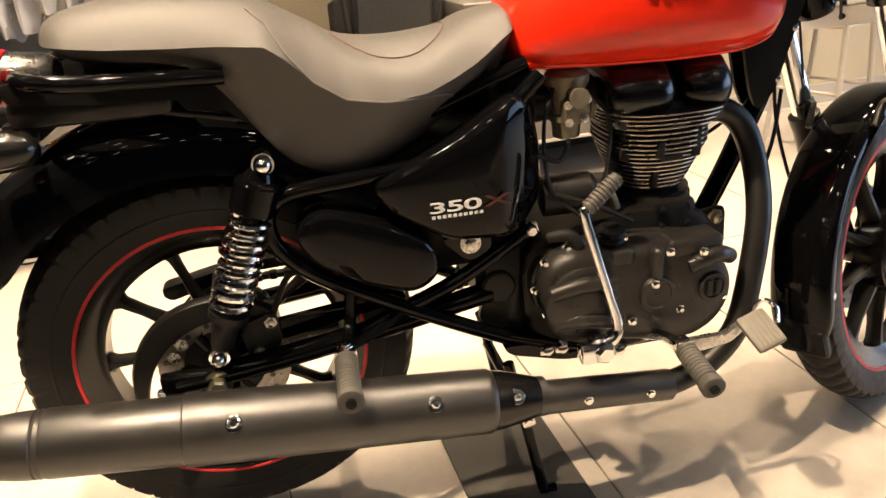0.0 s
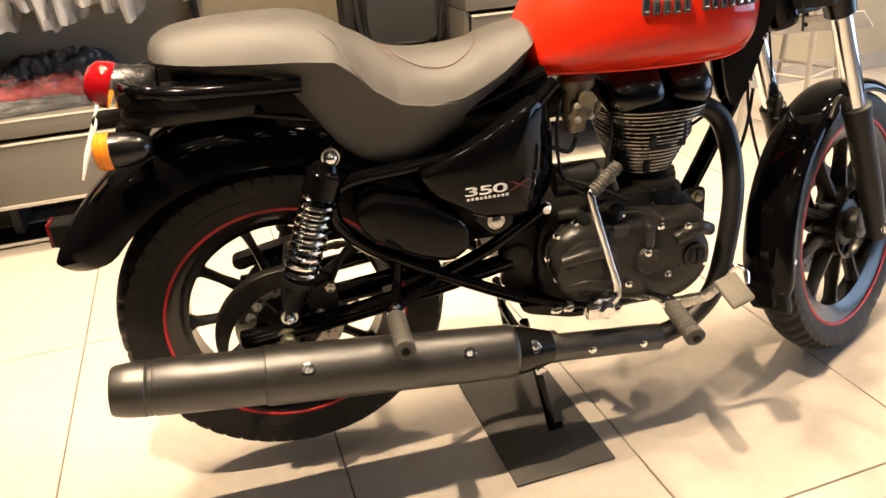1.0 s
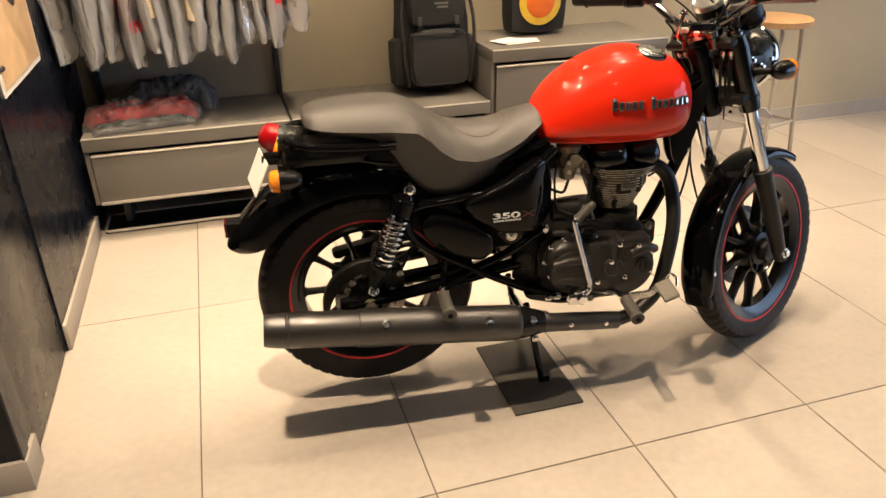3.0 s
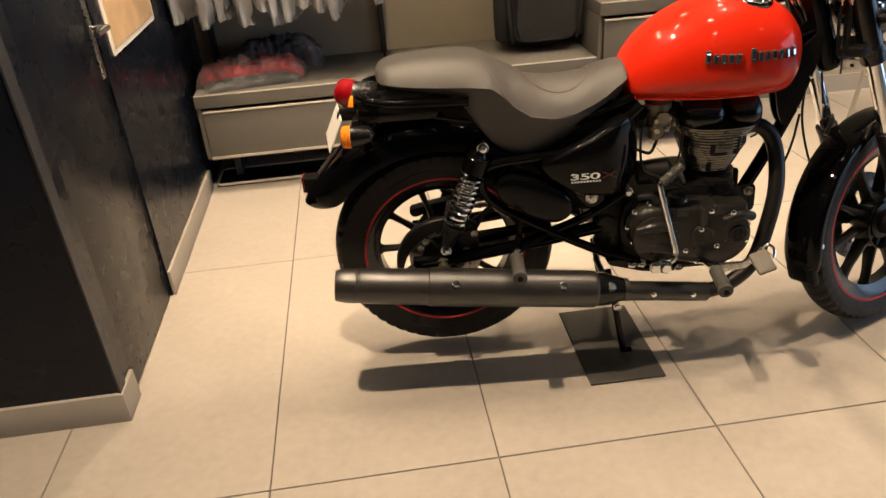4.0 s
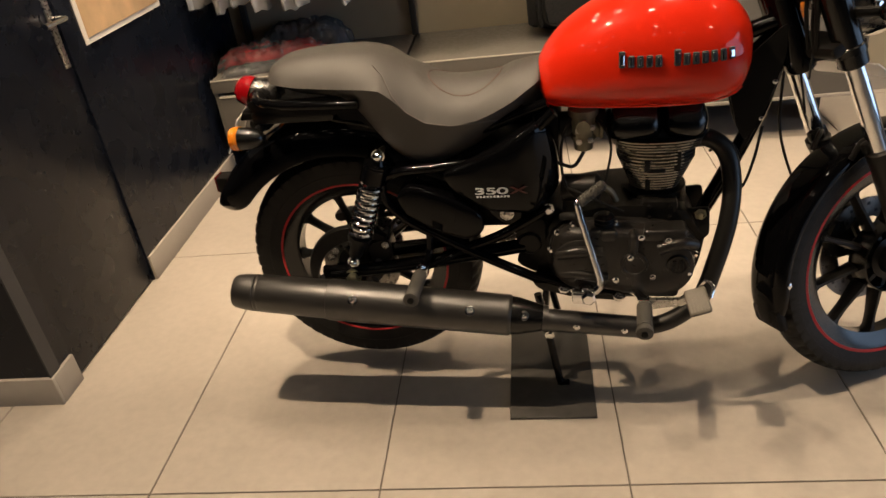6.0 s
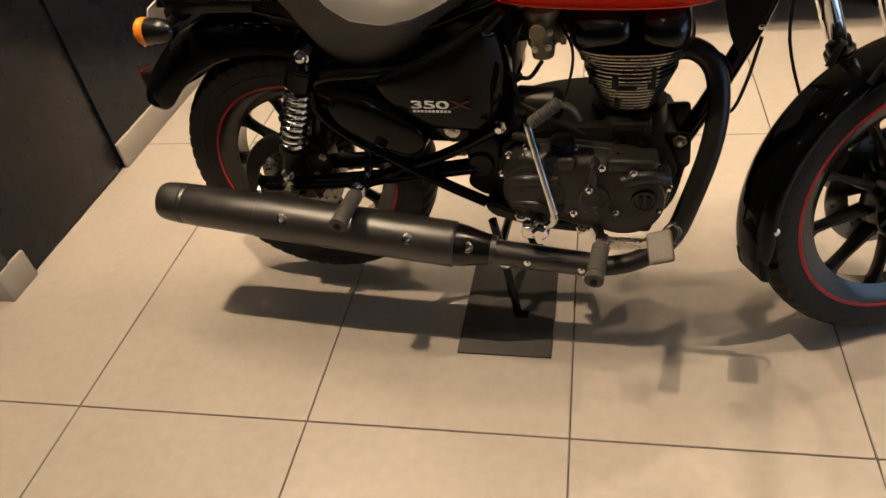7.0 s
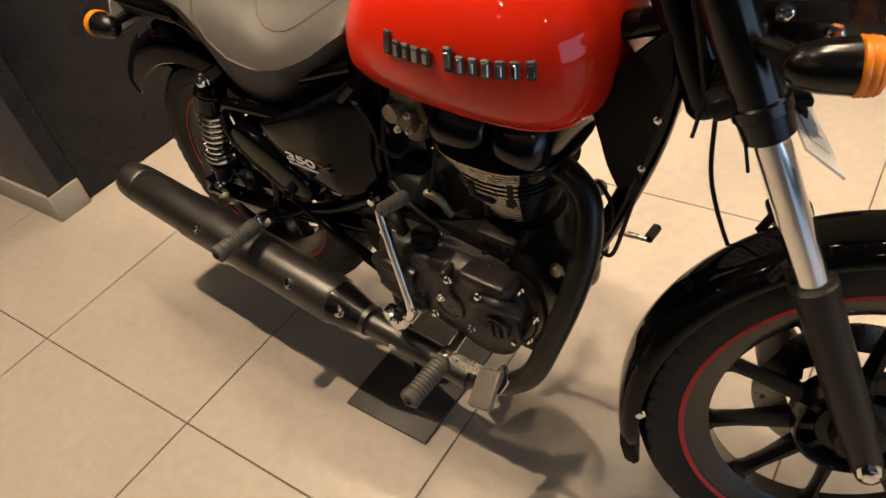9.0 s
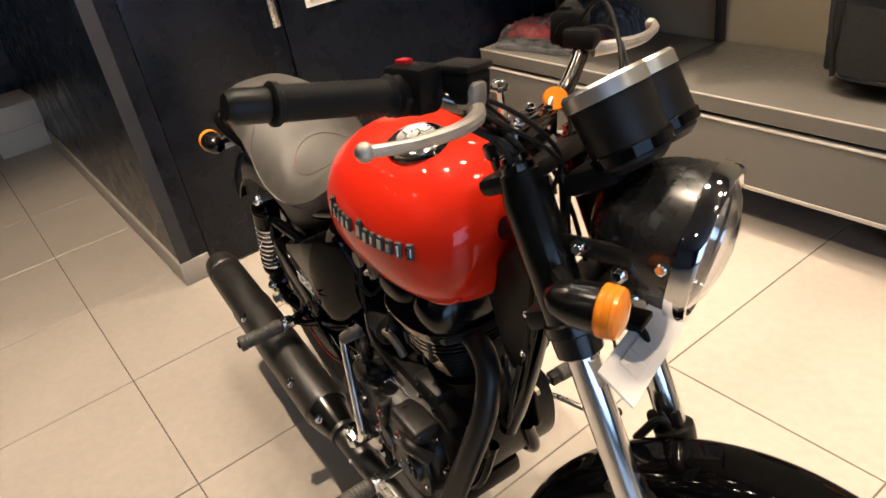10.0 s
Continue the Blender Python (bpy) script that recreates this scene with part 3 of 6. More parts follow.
# ignition lock and cables at the top yoke
bm = bm_new()
lathe(bm, [(0, 0.022), (0.045, 0.022), (0.050, 0.018), (0.052, 0.006)], (1.012, 0.040, 1.030), FUP, 24)
part("ignition_lock", bm, SATIN_CHROME, bike, "chrome ignition lock", True)
bm = bm_new()
lathe(bm, [(0, 0.020), (0.004, 0.020), (0.005, 0.016), (0.022, 0.016), (0.026, 0.011)], (1.000, 0, 1.040), FUP, 6)
part("stem_nut", bm, SATIN_CHROME, bike, "large chrome steering stem nut", True)
for s in (-1, 1):
    bm = bm_new()
    lathe(bm, [(0, 0.015), (0.03, 0.015), (0.034, 0.019), (0.050, 0.019), (0.053, 0.015)], (1.006, 0.045 * s, 1.012), FUP, 20)
    part("bar_riser", bm, DARK_CHROME, bike, "dark handlebar riser", True)
bm = bm_new()
box(bm, (1.014, 0.056, 1.082), (0.004, 0.016, 0.030), 0.0015, Matrix.Rotation(radians(-35), 4, "X"))
key = part("ignition_key", bm, STEEL, bike, "steel ignition key with an orange fob", True)
bm = bm_new()
lathe(bm, [(-0.003, 0.002), (-0.003, 0.016), (0.0, 0.0175), (0.003, 0.016), (0.003, 0.002)], (1.016, 0.068, 1.094), V(0.45, -0.65, 0.6).normalized(), 24)
part("key_fob", bm, AMBER, key, "round orange key fob", True)
for s, pts in ((-1, [(0.965, -0.215, 1.150), (1.03, -0.13, 1.128), (1.075, -0.055, 1.060), (1.06, -0.045, 0.99)]), (1, [(0.975, 0.215, 1.160), (1.05, 0.13, 1.215), (1.115, 0.03, 1.13), (1.075, 0.0, 1.0)])):
    bm = bm_new()
    tube(bm, pts, 0.003, 8)
    part("brake_cable", bm, RUBBER, bike, "thin black control cable", True)
for s, pts in ((-1, [(0.96, -0.20, 1.16), (1.04, -0.15, 1.115), (1.085, -0.06, 1.045), (1.08, -0.04, 0.95), (1.05, -0.05, 0.80)]),
               (1, [(0.96, 0.20, 1.16), (1.06, 0.16, 1.17), (1.12, 0.07, 1.06), (1.10, 0.05, 0.9), (1.14, 0.06, 0.7)])):
    bm = bm_new()
    tube(bm, pts, 0.0026, 8)
    part("control_cable", bm, RUBBER, bike, "thin black control cable", True)

bm = bm_new()
tube(bm, [(0.998, 0.050, 1.022), (0.962, 0.046, 1.045), (0.955, 0.036, 1.075), (0.956, 0.024, 1.112)], [0.004, 0.005, 0.0055, 0.0055], 10)
bolt(bm, (0.956, 0.023, 1.110), (0, -0.3, 1), 0.009, 0.012)
part("cable_adjuster", bm, CHROME, bike, "chrome cable adjuster at the top yoke", True)
# looms and cables gathered beside the steering head, each with a bright ferrule
for k, (dy, bulge, r) in enumerate(((-0.040, 0.030, 0.0045), (-0.058, 0.046, 0.0035), (-0.070, 0.020, 0.0055), (0.048, 0.034, 0.0045), (0.062, 0.050, 0.0035))):
    s = -1 if dy < 0 else 1
    bm = bm_new()
    pts = [V(0.995, dy + s * 0.05, 1.095), V(1.035, dy + s * bulge, 1.060), V(1.030, dy + s * bulge * 0.6, 1.000), V(1.045, dy, 0.930), V(1.060, dy * 0.8, 0.860)]
    tube(bm, pts, r, 8)
    loom = part("control_loom", bm, RUBBER, bike, "black cable loom beside the steering head", True)
    bm = bm_new()
    ax = (pts[3] - pts[2]).normalized()
    lathe(bm, [(0, r * 1.1), (0.001, r * 1.7), (0.014, r * 1.7), (0.016, r * 1.2), (0.024, r * 1.2)], pts[2], ax, 12)
    part("ferrule", bm, CHROME if k % 2 == 0 else STEEL, loom, "bright metal ferrule", True)

# instruments
bm = bm_new()
box(bm, (1.120, 0, 1.035), (0.07, 0.14, 0.03), 0.01, Matrix.Rotation(radians(-25), 4, "Y"))
pod = part("instrument_panel", bm, PLASTIC, bike, "black panel carrying two round gauges", True)
DAX = V(-0.50, 0, 0.866)
for s in (-1, 1):
    o = V(1.172, 0.054 * s, 1.058)
    bm = bm_new()
    lathe(bm, [(0.0, 0.030), (0.008, 0.040), (0.03, 0.046), (0.085, 0.048)], o, DAX, 36)
    part("gauge_body", bm, MATT_BLACK, pod, "", True)
    bm = bm_new()
    lathe(bm, [(0.012, 0.0425), (0.014, 0.0475), (0.026, 0.0490), (0.028, 0.0460)], o, DAX, 36, False)
    part("gauge_band", bm, GLOSS_BLACK, pod, "gloss black band round the gauge", True)
    bm = bm_new()
    lathe(bm, [(0.083, 0.0495), (0.099, 0.0495), (0.103, 0.046), (0.101, 0.043), (0.094, 0.042)], o, DAX, 36, False)
    part("bezel", bm, SATIN_CHROME, pod, "chrome gauge bezel", True)
    bm = bm_new()
    lathe(bm, [(0.090, 0.001), (0.091, 0.043)], o, DAX, 36, False)
    part("gauge_face", bm, WHITE if s > 0 else PLASTIC, pod, "gauge dial face", True)
    bm = bm_new()
    lathe(bm, [(0.094, 0.001), (0.0945, 0.043)], o, DAX, 36, False)
    part("gauge_glass", bm, GLASS, pod, "", True)

# headlight
HAX = V(0.985, 0, -0.17).normalized()
HC = V(1.243, -0.008, 0.962)
bm = bm_new()
lathe(bm, [(-0.134, 0.006), (-0.132, 0.024), (-0.124, 0.044), (-0.108, 0.062), (-0.084, 0.077), (-0.055, 0.087), (-0.030, 0.091), (-0.012, 0.092)], HC, HAX, 48)
head = part("headlight", bm, SHELL_BLACK, bike, "round black headlight with a polished rim", True)
bm = bm_new()
lathe(bm, [(-0.014, 0.0925), (-0.012, 0.097), (0.006, 0.098), (0.012, 0.095), (0.012, 0.087), (0.006, 0.085)], HC, HAX, 48, False)
part("headlight_rim", bm, BLACK_CHROME, head, "dark polished headlight rim", True)
bm = bm_new()
lathe(bm, [(-0.10, 0.012), (-0.085, 0.035), (-0.055, 0.06), (-0.02, 0.078), (0.0, 0.084)], HC, HAX, 40, False)
part("reflector", bm, CHROME, head, "mirror-finish reflector bowl", True)
bm = bm_new()
lathe(bm, [(0.032, 0.001), (0.029, 0.03), (0.021, 0.06), (0.007, 0.085), (0.003, 0.085), (0.018, 0.06), (0.026, 0.03), (0.029, 0.001)], HC, HAX, 40, False)
part("headlight_lens", bm, GLASS, head, "clear headlight glass", True)
for s in (-1, 1):
    bm = bm_new()
    prism(bm, rounded([(1.07, 0.974), (1.07, 0.952), (1.240, 0.948), (1.240, 0.970)], 0.010), 0.088 * s - 0.004, 0.088 * s + 0.004, 0.002)
    arm = part("headlight_bracket", bm, MATT_BLACK, head, "", True)
    for q in ((1.122, 0.963), (1.219, 0.959), (1.172, 0.940)):
        bm = bm_new()
        bolt(bm, (q[0], 0.092 * s, q[1]), V(0, s, 0), 0.0075, 0.012)
        part("bracket_bolt", bm, CHROME, head, "chrome bracket bolt", True)


def indicator(c, s, ax, stem_from, steer, long=1.0):
    """A bullet indicator: stem, black body and amber lens."""
    c, ax = Vector(c), Vector(ax).normalized()
    bm = bm_new()
    lathe(bm, [(-0.062 * long, 0.002), (-0.059 * long, 0.012), (-0.048 * long, 0.021), (-0.028 * long, 0.0265), (0.0, 0.0285)], c, ax, 24)
    ob = part("indicator", bm, ROCKER_BLACK, bike, "black bullet indicator with amber lens", steer)
    bm = bm_new()
    lathe(bm, [(0.0, 0.0280), (0.002, 0.0300), (0.006, 0.0300), (0.008, 0.0292), (0.010, 0.0300), (0.014, 0.0297), (0.016, 0.0288), (0.018, 0.0293), (0.022, 0.0275), (0.025, 0.022), (0.027, 0.012), (0.0275, 0.001)], c, ax, 24)
    part("indicator_lens", bm, AMBER, ob, "amber indicator lens", steer)
    bm = bm_new()
    tube(bm, [stem_from, c - ax * 0.025], [0.012, 0.009], 10, 0)
    part("indicator_stem", bm, PLASTIC, ob, "", steer)


for s in (-1, 1):
    indicator((1.178, 0.165 * s, 0.930), s, (1, 0, 0), V(1.09, 0.09 * s, 0.932), True, 1.05)
    indicator((-0.222, 0.128 * s, 0.766), s, (-1, 0, 0), V(-0.19, 0.06 * s, 0.772), False)
# front plate under the headlight
bm = bm_new()
PLATE = pose(1.186, -0.005, 0.803, 0, -53, 0)
box(bm, (0, 0, 0), (0.003, 0.225, 0.058), 0.0)
bm.transform(PLATE)
fplate = part("front_plate", bm, WHITE, bike, "blank white number plate on black bracket", True)
bm = bm_new()
for i, (yy, w) in enumerate(((-0.055, 0.03), (-0.015, 0.03), (0.03, 0.04))):
    box(bm, (0.0025, yy, 0.0), (0.001, w, 0.03), 0.0)
bm.transform(PLATE)
part("plate_bar", bm, PAPER, fplate, "", True)
bm = bm_new()
box(bm, (1.130, 0, 0.836), (0.11, 0.05, 0.012), 0.004)
tube(bm, [(1.165, 0, 0.836), (1.180, 0.005, 0.815), (1.184, 0.010, 0.800)], 0.006, 8)
part("plate_bracket", bm, PLASTIC, fplate, "", True)

# ---- tank ----
def section(x, w, zb, zt, n=28, wide=0.42, power=2.5):
    """An egg-shaped cross section, widest at a share of its height."""
    zm = zb + (zt - zb) * wide
    loop = []
    for i in range(n):
        a = 2 * math.pi * i / n
        cy, cz = math.cos(a), math.sin(a)
        y = math.copysign(abs(cy) ** (2 / power), cy) * w
        z = zm + (math.copysign(abs(cz) ** (2 / (power if cz < 0 else 2.1)), cz) * ((zt - zm) if cz > 0 else (zm - zb)))
        loop.append(V(x, y, z))
    return loop


def interp(table, x):
    for a, b in zip(table, table[1:]):
        if x <= b[0]:
            f = (x - a[0]) / (b[0] - a[0])
            return [u + (v - u) * f for u, v in zip(a[1:], b[1:])]
    return list(table[-1][1:])


def spline_table(table, k=5):
    P = [tuple(r) for r in table]
    n = len(P[0])
    ext = [tuple(2 * a - b for a, b in zip(P[0], P[1]))] + P + [tuple(2 * a - b for a, b in zip(P[-1], P[-2]))]
    out = []
    for i in range(1, len(ext) - 2):
        for j in range(k):
            t = j / k
            out.append(tuple(0.5 * (2 * ext[i][m] + (ext[i + 1][m] - ext[i - 1][m]) * t + (2 * ext[i - 1][m] - 5 * ext[i][m] + 4 * ext[i + 1][m] - ext[i + 2][m]) * t * t
                                    + (3 * ext[i][m] - ext[i - 1][m] - 3 * ext[i + 1][m] + ext[i + 2][m]) * t ** 3) for m in range(n)))
    return out + [P[-1]]


# x, half width, bottom, top
TANK = [(0.497, 0.02, 0.833, 0.87), (0.504, 0.06, 0.809, 0.888), (0.522, 0.088, 0.78, 0.916), (0.557, 0.112, 0.776, 0.953), (0.611, 0.134, 0.774, 0.99), (0.673, 0.148, 0.772, 1.018), (0.735, 0.155, 0.771, 1.034), (0.797, 0.155, 0.771, 1.035), (0.859, 0.147, 0.773, 1.02), (0.903, 0.132, 0.78, 0.998), (0.934, 0.108, 0.794, 0.97), (0.952, 0.078, 0.832, 0.943), (0.96, 0.035, 0.868, 0.916)]
bm = bm_new()
tank_rows = spline_table(TANK, 4)
rings(bm, [section(*r, n=40, wide=0.38) for r in tank_rows])
tank = part("fuel_tank", bm, RED, bike, "glossy red teardrop fuel tank")
bm = bm_new()
CAPO = (0.818, -0.045, 1.016)
CAPN = V(0.12, -0.14, 1).normalized()
lathe(bm, [(0.006, 0.044), (0.009, 0.044), (0.013, 0.038), (0.014, 0.030)], CAPO, CAPN, 40)
cap = part("filler_cap", bm, CHROME, tank, "chrome-rimmed flip filler cap with a dark top")
bm = bm_new()
lathe(bm, [(-0.024, 0.049), (0.003, 0.050), (0.007, 0.047), (0.008, 0.043)], CAPO, CAPN, 40, False)
part("cap_ring", bm, DARK_CHROME, cap, "dark ring round the filler cap")
bm = bm_new()
lathe(bm, [(0.0135, 0.001), (0.0145, 0.030), (0.0165, 0.028), (0.0150, 0.014), (0.0185, 0.013), (0.0185, 0.001)], CAPO, CAPN, 32)
part("cap_centre", bm, STEEL, cap, "brushed steel centre of the filler cap")


def tank_side(x, z, s=-1):
    w, zb, zt = interp([r for r in tank_rows], x)
    zm = zb + (zt - zb) * 0.38
    q = min(1, abs(z - zm) / ((zt - zm) if z > zm else (zm - zb)))
    p = 2.1 if z > zm else 2.5
    return s * w * (1 - q ** p) ** (1 / 2.5)


for s in (-1, 1):
    bm = bm_new()
    pts = []
    for x in [0.515 + 0.0108 * i for i in range(40)]:
        w, zb, zt = interp(tank_rows, x)
        z = zb + 0.018
        pts.append(V(x, tank_side(x, z, s), z))
    tube(bm, pts, 0.0038, 8, 0)
    part("tank_seam", bm, RED, tank, "raised seam along the lower edge of the tank")

# badge: plain raised shapes in chrome with dark edges
badge_x = [0.681 + 0.0184 * i for i in range(13)]
for s in (-1, 1):
    for i, x in enumerate(badge_x):
        if i == 5:
            continue
        tall = 0.034 if i in (0, 6) else 0.025
        zc = 0.903 + (tall - 0.025) / 2
        y0, y1 = tank_side(x, zc - tall / 2, s), tank_side(x, zc + tall / 2, s)
        rot = Matrix.Rotation(math.atan2(y0 - y1, tall), 4, "X")
        ax = Matrix.Rotation(math.atan2(tank_side(x + 0.01, zc, s) - tank_side(x - 0.01, zc, s), 0.02), 4, "Z")
        bm = bm_new()
        box(bm, (x, tank_side(x, zc, s) + 0.0035 * s, zc), (0.0135, 0.006, tall), 0.002, ax @ rot, 1)
        b = part("badge_bar", bm, INK, tank)
        bm = bm_new()
        w = 0.0095 - 0.002 * (i % 3)
        box(bm, (x, tank_side(x, zc, s) + 0.0062 * s, zc), (w, 0.004, tall * (0.62 + 0.12 * (i % 2))), 0.0012, ax @ rot, 1)
        part("badge_face", bm, CHROME, b)

# ---- seat ----
# x, top at the middle, lower edge, half width
SEATROWS = [(-0.150, 0.902, 0.888, 0.030), (-0.142, 0.913, 0.876, 0.072), (-0.115, 0.925, 0.868, 0.098), (-0.06, 0.933, 0.856, 0.112), (0.00, 0.936, 0.850, 0.120), (0.045, 0.936, 0.836, 0.125),
            (0.080, 0.935, 0.802, 0.129), (0.115, 0.929, 0.752, 0.132), (0.150, 0.914, 0.708, 0.135), (0.19, 0.890, 0.682, 0.137), (0.235, 0.871, 0.674, 0.138), (0.28, 0.861, 0.681, 0.136), (0.33, 0.859, 0.702, 0.130),
            (0.38, 0.863, 0.730, 0.120), (0.43, 0.870, 0.756, 0.108), (0.47, 0.877, 0.782, 0.096), (0.500, 0.880, 0.812, 0.082), (0.508, 0.872, 0.835, 0.055)]
srows = spline_table(SEATROWS, 5)
# the shoulder, where the top turns into the side: x, height
SHOULDER = [(-0.152, 0.893), (-0.14, 0.886), (-0.06, 0.878), (0.02, 0.874), (0.08, 0.872), (0.143, 0.866), (0.170, 0.846), (0.20, 0.815), (0.243, 0.786), (0.30, 0.775), (0.36, 0.780), (0.40, 0.794), (0.44, 0.812), (0.48, 0.838), (0.51, 0.856)]
# the seam between the top and the side panel, diving to the lower edge at the front: x, height
SEAM = [(0.10, 0.918), (0.125, 0.912), (0.148, 0.892), (0.172, 0.850)] + SHOULDER[7:10] + [(0.36, 0.774), (0.395, 0.770), (0.412, 0.760), (0.424, 0.746)]


def bow(x):
    """Squarer section under the pillion, more domed at the rider's place."""
    return 2.5 + 1.2 * min(1, max(0, (0.16 - x) / 0.10))


def shoulder(x, zt, zb):
    return max(zb + 0.008, min(zt - 0.008, interp(SHOULDER, x)[0]))


def seat_half(x, z, zt, zb, w):
    """Half width of the padded section at a height: domed above the shoulder, drawn in below it."""
    zs = shoulder(x, zt, zb)
    if z > zs:
        return w * ((zt - z) / (zt - zs)) ** (1 / bow(x))
    u = (zs - z) / (zs - zb)
    return w - 0.040 * u


def seat_top(x, y, zt, zb, w):
    """Height of the upholstery, with the shallow dish of the rider's place."""
    zs = shoulder(x, zt, zb)
    z = zt - (zt - zs) * min(1, abs(y) / w) ** bow(x)
    r = min(1, max(0, (math.hypot((x - 0.325) / 1.10, y) / 0.115 - 0.70) / 0.30))
    return z - 0.009 * (1 - r * r * (3 - 2 * r))


def seat_loop(x, zt, zb, w):
    zs = shoulder(x, zt, zb)
    half = [(w * j / 16, seat_top(x, w * j / 16, zt, zb, w)) for j in range(17)]
    half += [(seat_half(x, z, zt, zb, w), z) for z in (zs + (zb - zs) * j / 8 for j in range(1, 9))]
    y = half[-1][0]
    half += [(y - 0.004, zb - 0.005), (y - 0.014, zb - 0.008), (y * 0.6, zb + 0.004)]
    right = [V(x, -y, z) for y, z in half]
    left = [V(x, y, z) for y, z in half]
    return right + left[:0:-1]


bm = bm_new()
rings(bm, [seat_loop(*r) for r in srows])
seat = part("seat", bm, SEAT, bike, "grey-brown vinyl stepped dual seat")
for s in (-1, 1):
    bm = bm_new()
    pts = []
    for i in range(80):
        x = 0.125 + 0.299 * i / 79
        zt, zb, w = interp(srows, x)
        z = interp(SEAM, x)[0]
        pts.append(V(x, s * (seat_half(x, min(z, zt - 0.004), zt, zb, w) + 0.0004), min(z, zt - 0.004)))
    tube(bm, pts, 0.0019, 6, 0)
    part("seat_piping", bm, SEAT_INSET, seat, "grey piping along the seat edge")
bm = bm_new()
ring = []
for i in range(64):
    a = 2 * math.pi * i / 64
    x, y = 0.325 + 0.088 * math.cos(a), 0.080 * math.sin(a)
    ring.append(V(x, y, seat_top(x, y, *interp(srows, x)) + 0.0006))
tube(bm, ring + [ring[0]], 0.0010, 6, 0)
part("seat_stitching", bm, STITCH, seat, "dark red stitched ring on the rider's place")

# ---- side cover, toolbox, decals ----
COVER = rounded([(0.262, 0.655), (0.385, 0.708), (0.492, 0.766), (0.522, 0.752), (0.541, 0.672), (0.541, 0.585), (0.490, 0.541), (0.375, 0.553), (0.285, 0.612)], 0.022)
TOOL = rounded([(0.140, 0.600), (0.180, 0.632), (0.262, 0.606), (0.350, 0.553), (0.362, 0.500), (0.320, 0.470), (0.255, 0.488), (0.160, 0.548)], 0.035)


def bulged(name, poly, y, depth, s, material, label):
    """A panel with a domed face on the outline."""
    bm = bm_new()
    c = V(sum(p[0] for p in poly) / len(poly), 0, sum(p[1] for p in poly) / len(poly))
    loops = []
    for f, d in ((0.985, -depth), (1.0, -depth * 0.6), (1.0, -depth * 0.1), (0.985, 0.003), (0.95, 0.007), (0.86, 0.0100), (0.65, 0.0125), (0.35, 0.0140), (0.06, 0.0145)):
        loops.append([V(c.x + (x - c.x) * f, s * (y + d - 0.05 * max(0, (c.x + (x - c.x) * f - 0.45) / 0.085) ** 1.4), c.z + (z - c.z) * f) for x, z in poly])
    rings(bm, loops)
    return part(name, bm, material, bike, label)


for s in (-1, 1):
    cover = bulged("side_cover", COVER, 0.1375, 0.04, s, GLOSS_BLACK, "gloss black side cover with white model number")
    bulged("toolbox", TOOL, 0.134, 0.055, s, GLOSS_BLACK, "gloss black rounded toolbox cover")
m = pose(0.342, -0.1535, 0.607, 90, 0, 0) @ Matrix.Shear("XY", 4, (0.14, 0)) @ Matrix.Diagonal((2.45, 1, 1, 1))
letters("model_number", "350", 0.024, 0.0006, m, DECAL_WHITE, cover, "silver 350 decal")
m = pose(0.428, -0.1535, 0.607, 90, 0, 0) @ Matrix.Shear("XY", 4, (0.2, 0)) @ Matrix.Diagonal((2.3, 1, 1, 1))
letters("model_letter", "X", 0.025, 0.0006, m, DECAL_RED, cover, "dark red X decal")
bm = bm_new()
for i in range(10):
    box(bm, (0.350 + i * 0.0082, -0.1530, 0.600), (0.0055, 0.0012, 0.0050))
part("decal_bar", bm, DECAL_WHITE, cover, stuff=True)

# ---- frame ----
def bars(name, lists, r, material, label, seg=12):
    for pts in lists:
        bm = bm_new()
        tube(bm, pts, r, seg)
        part(name, bm, material, bike, label)


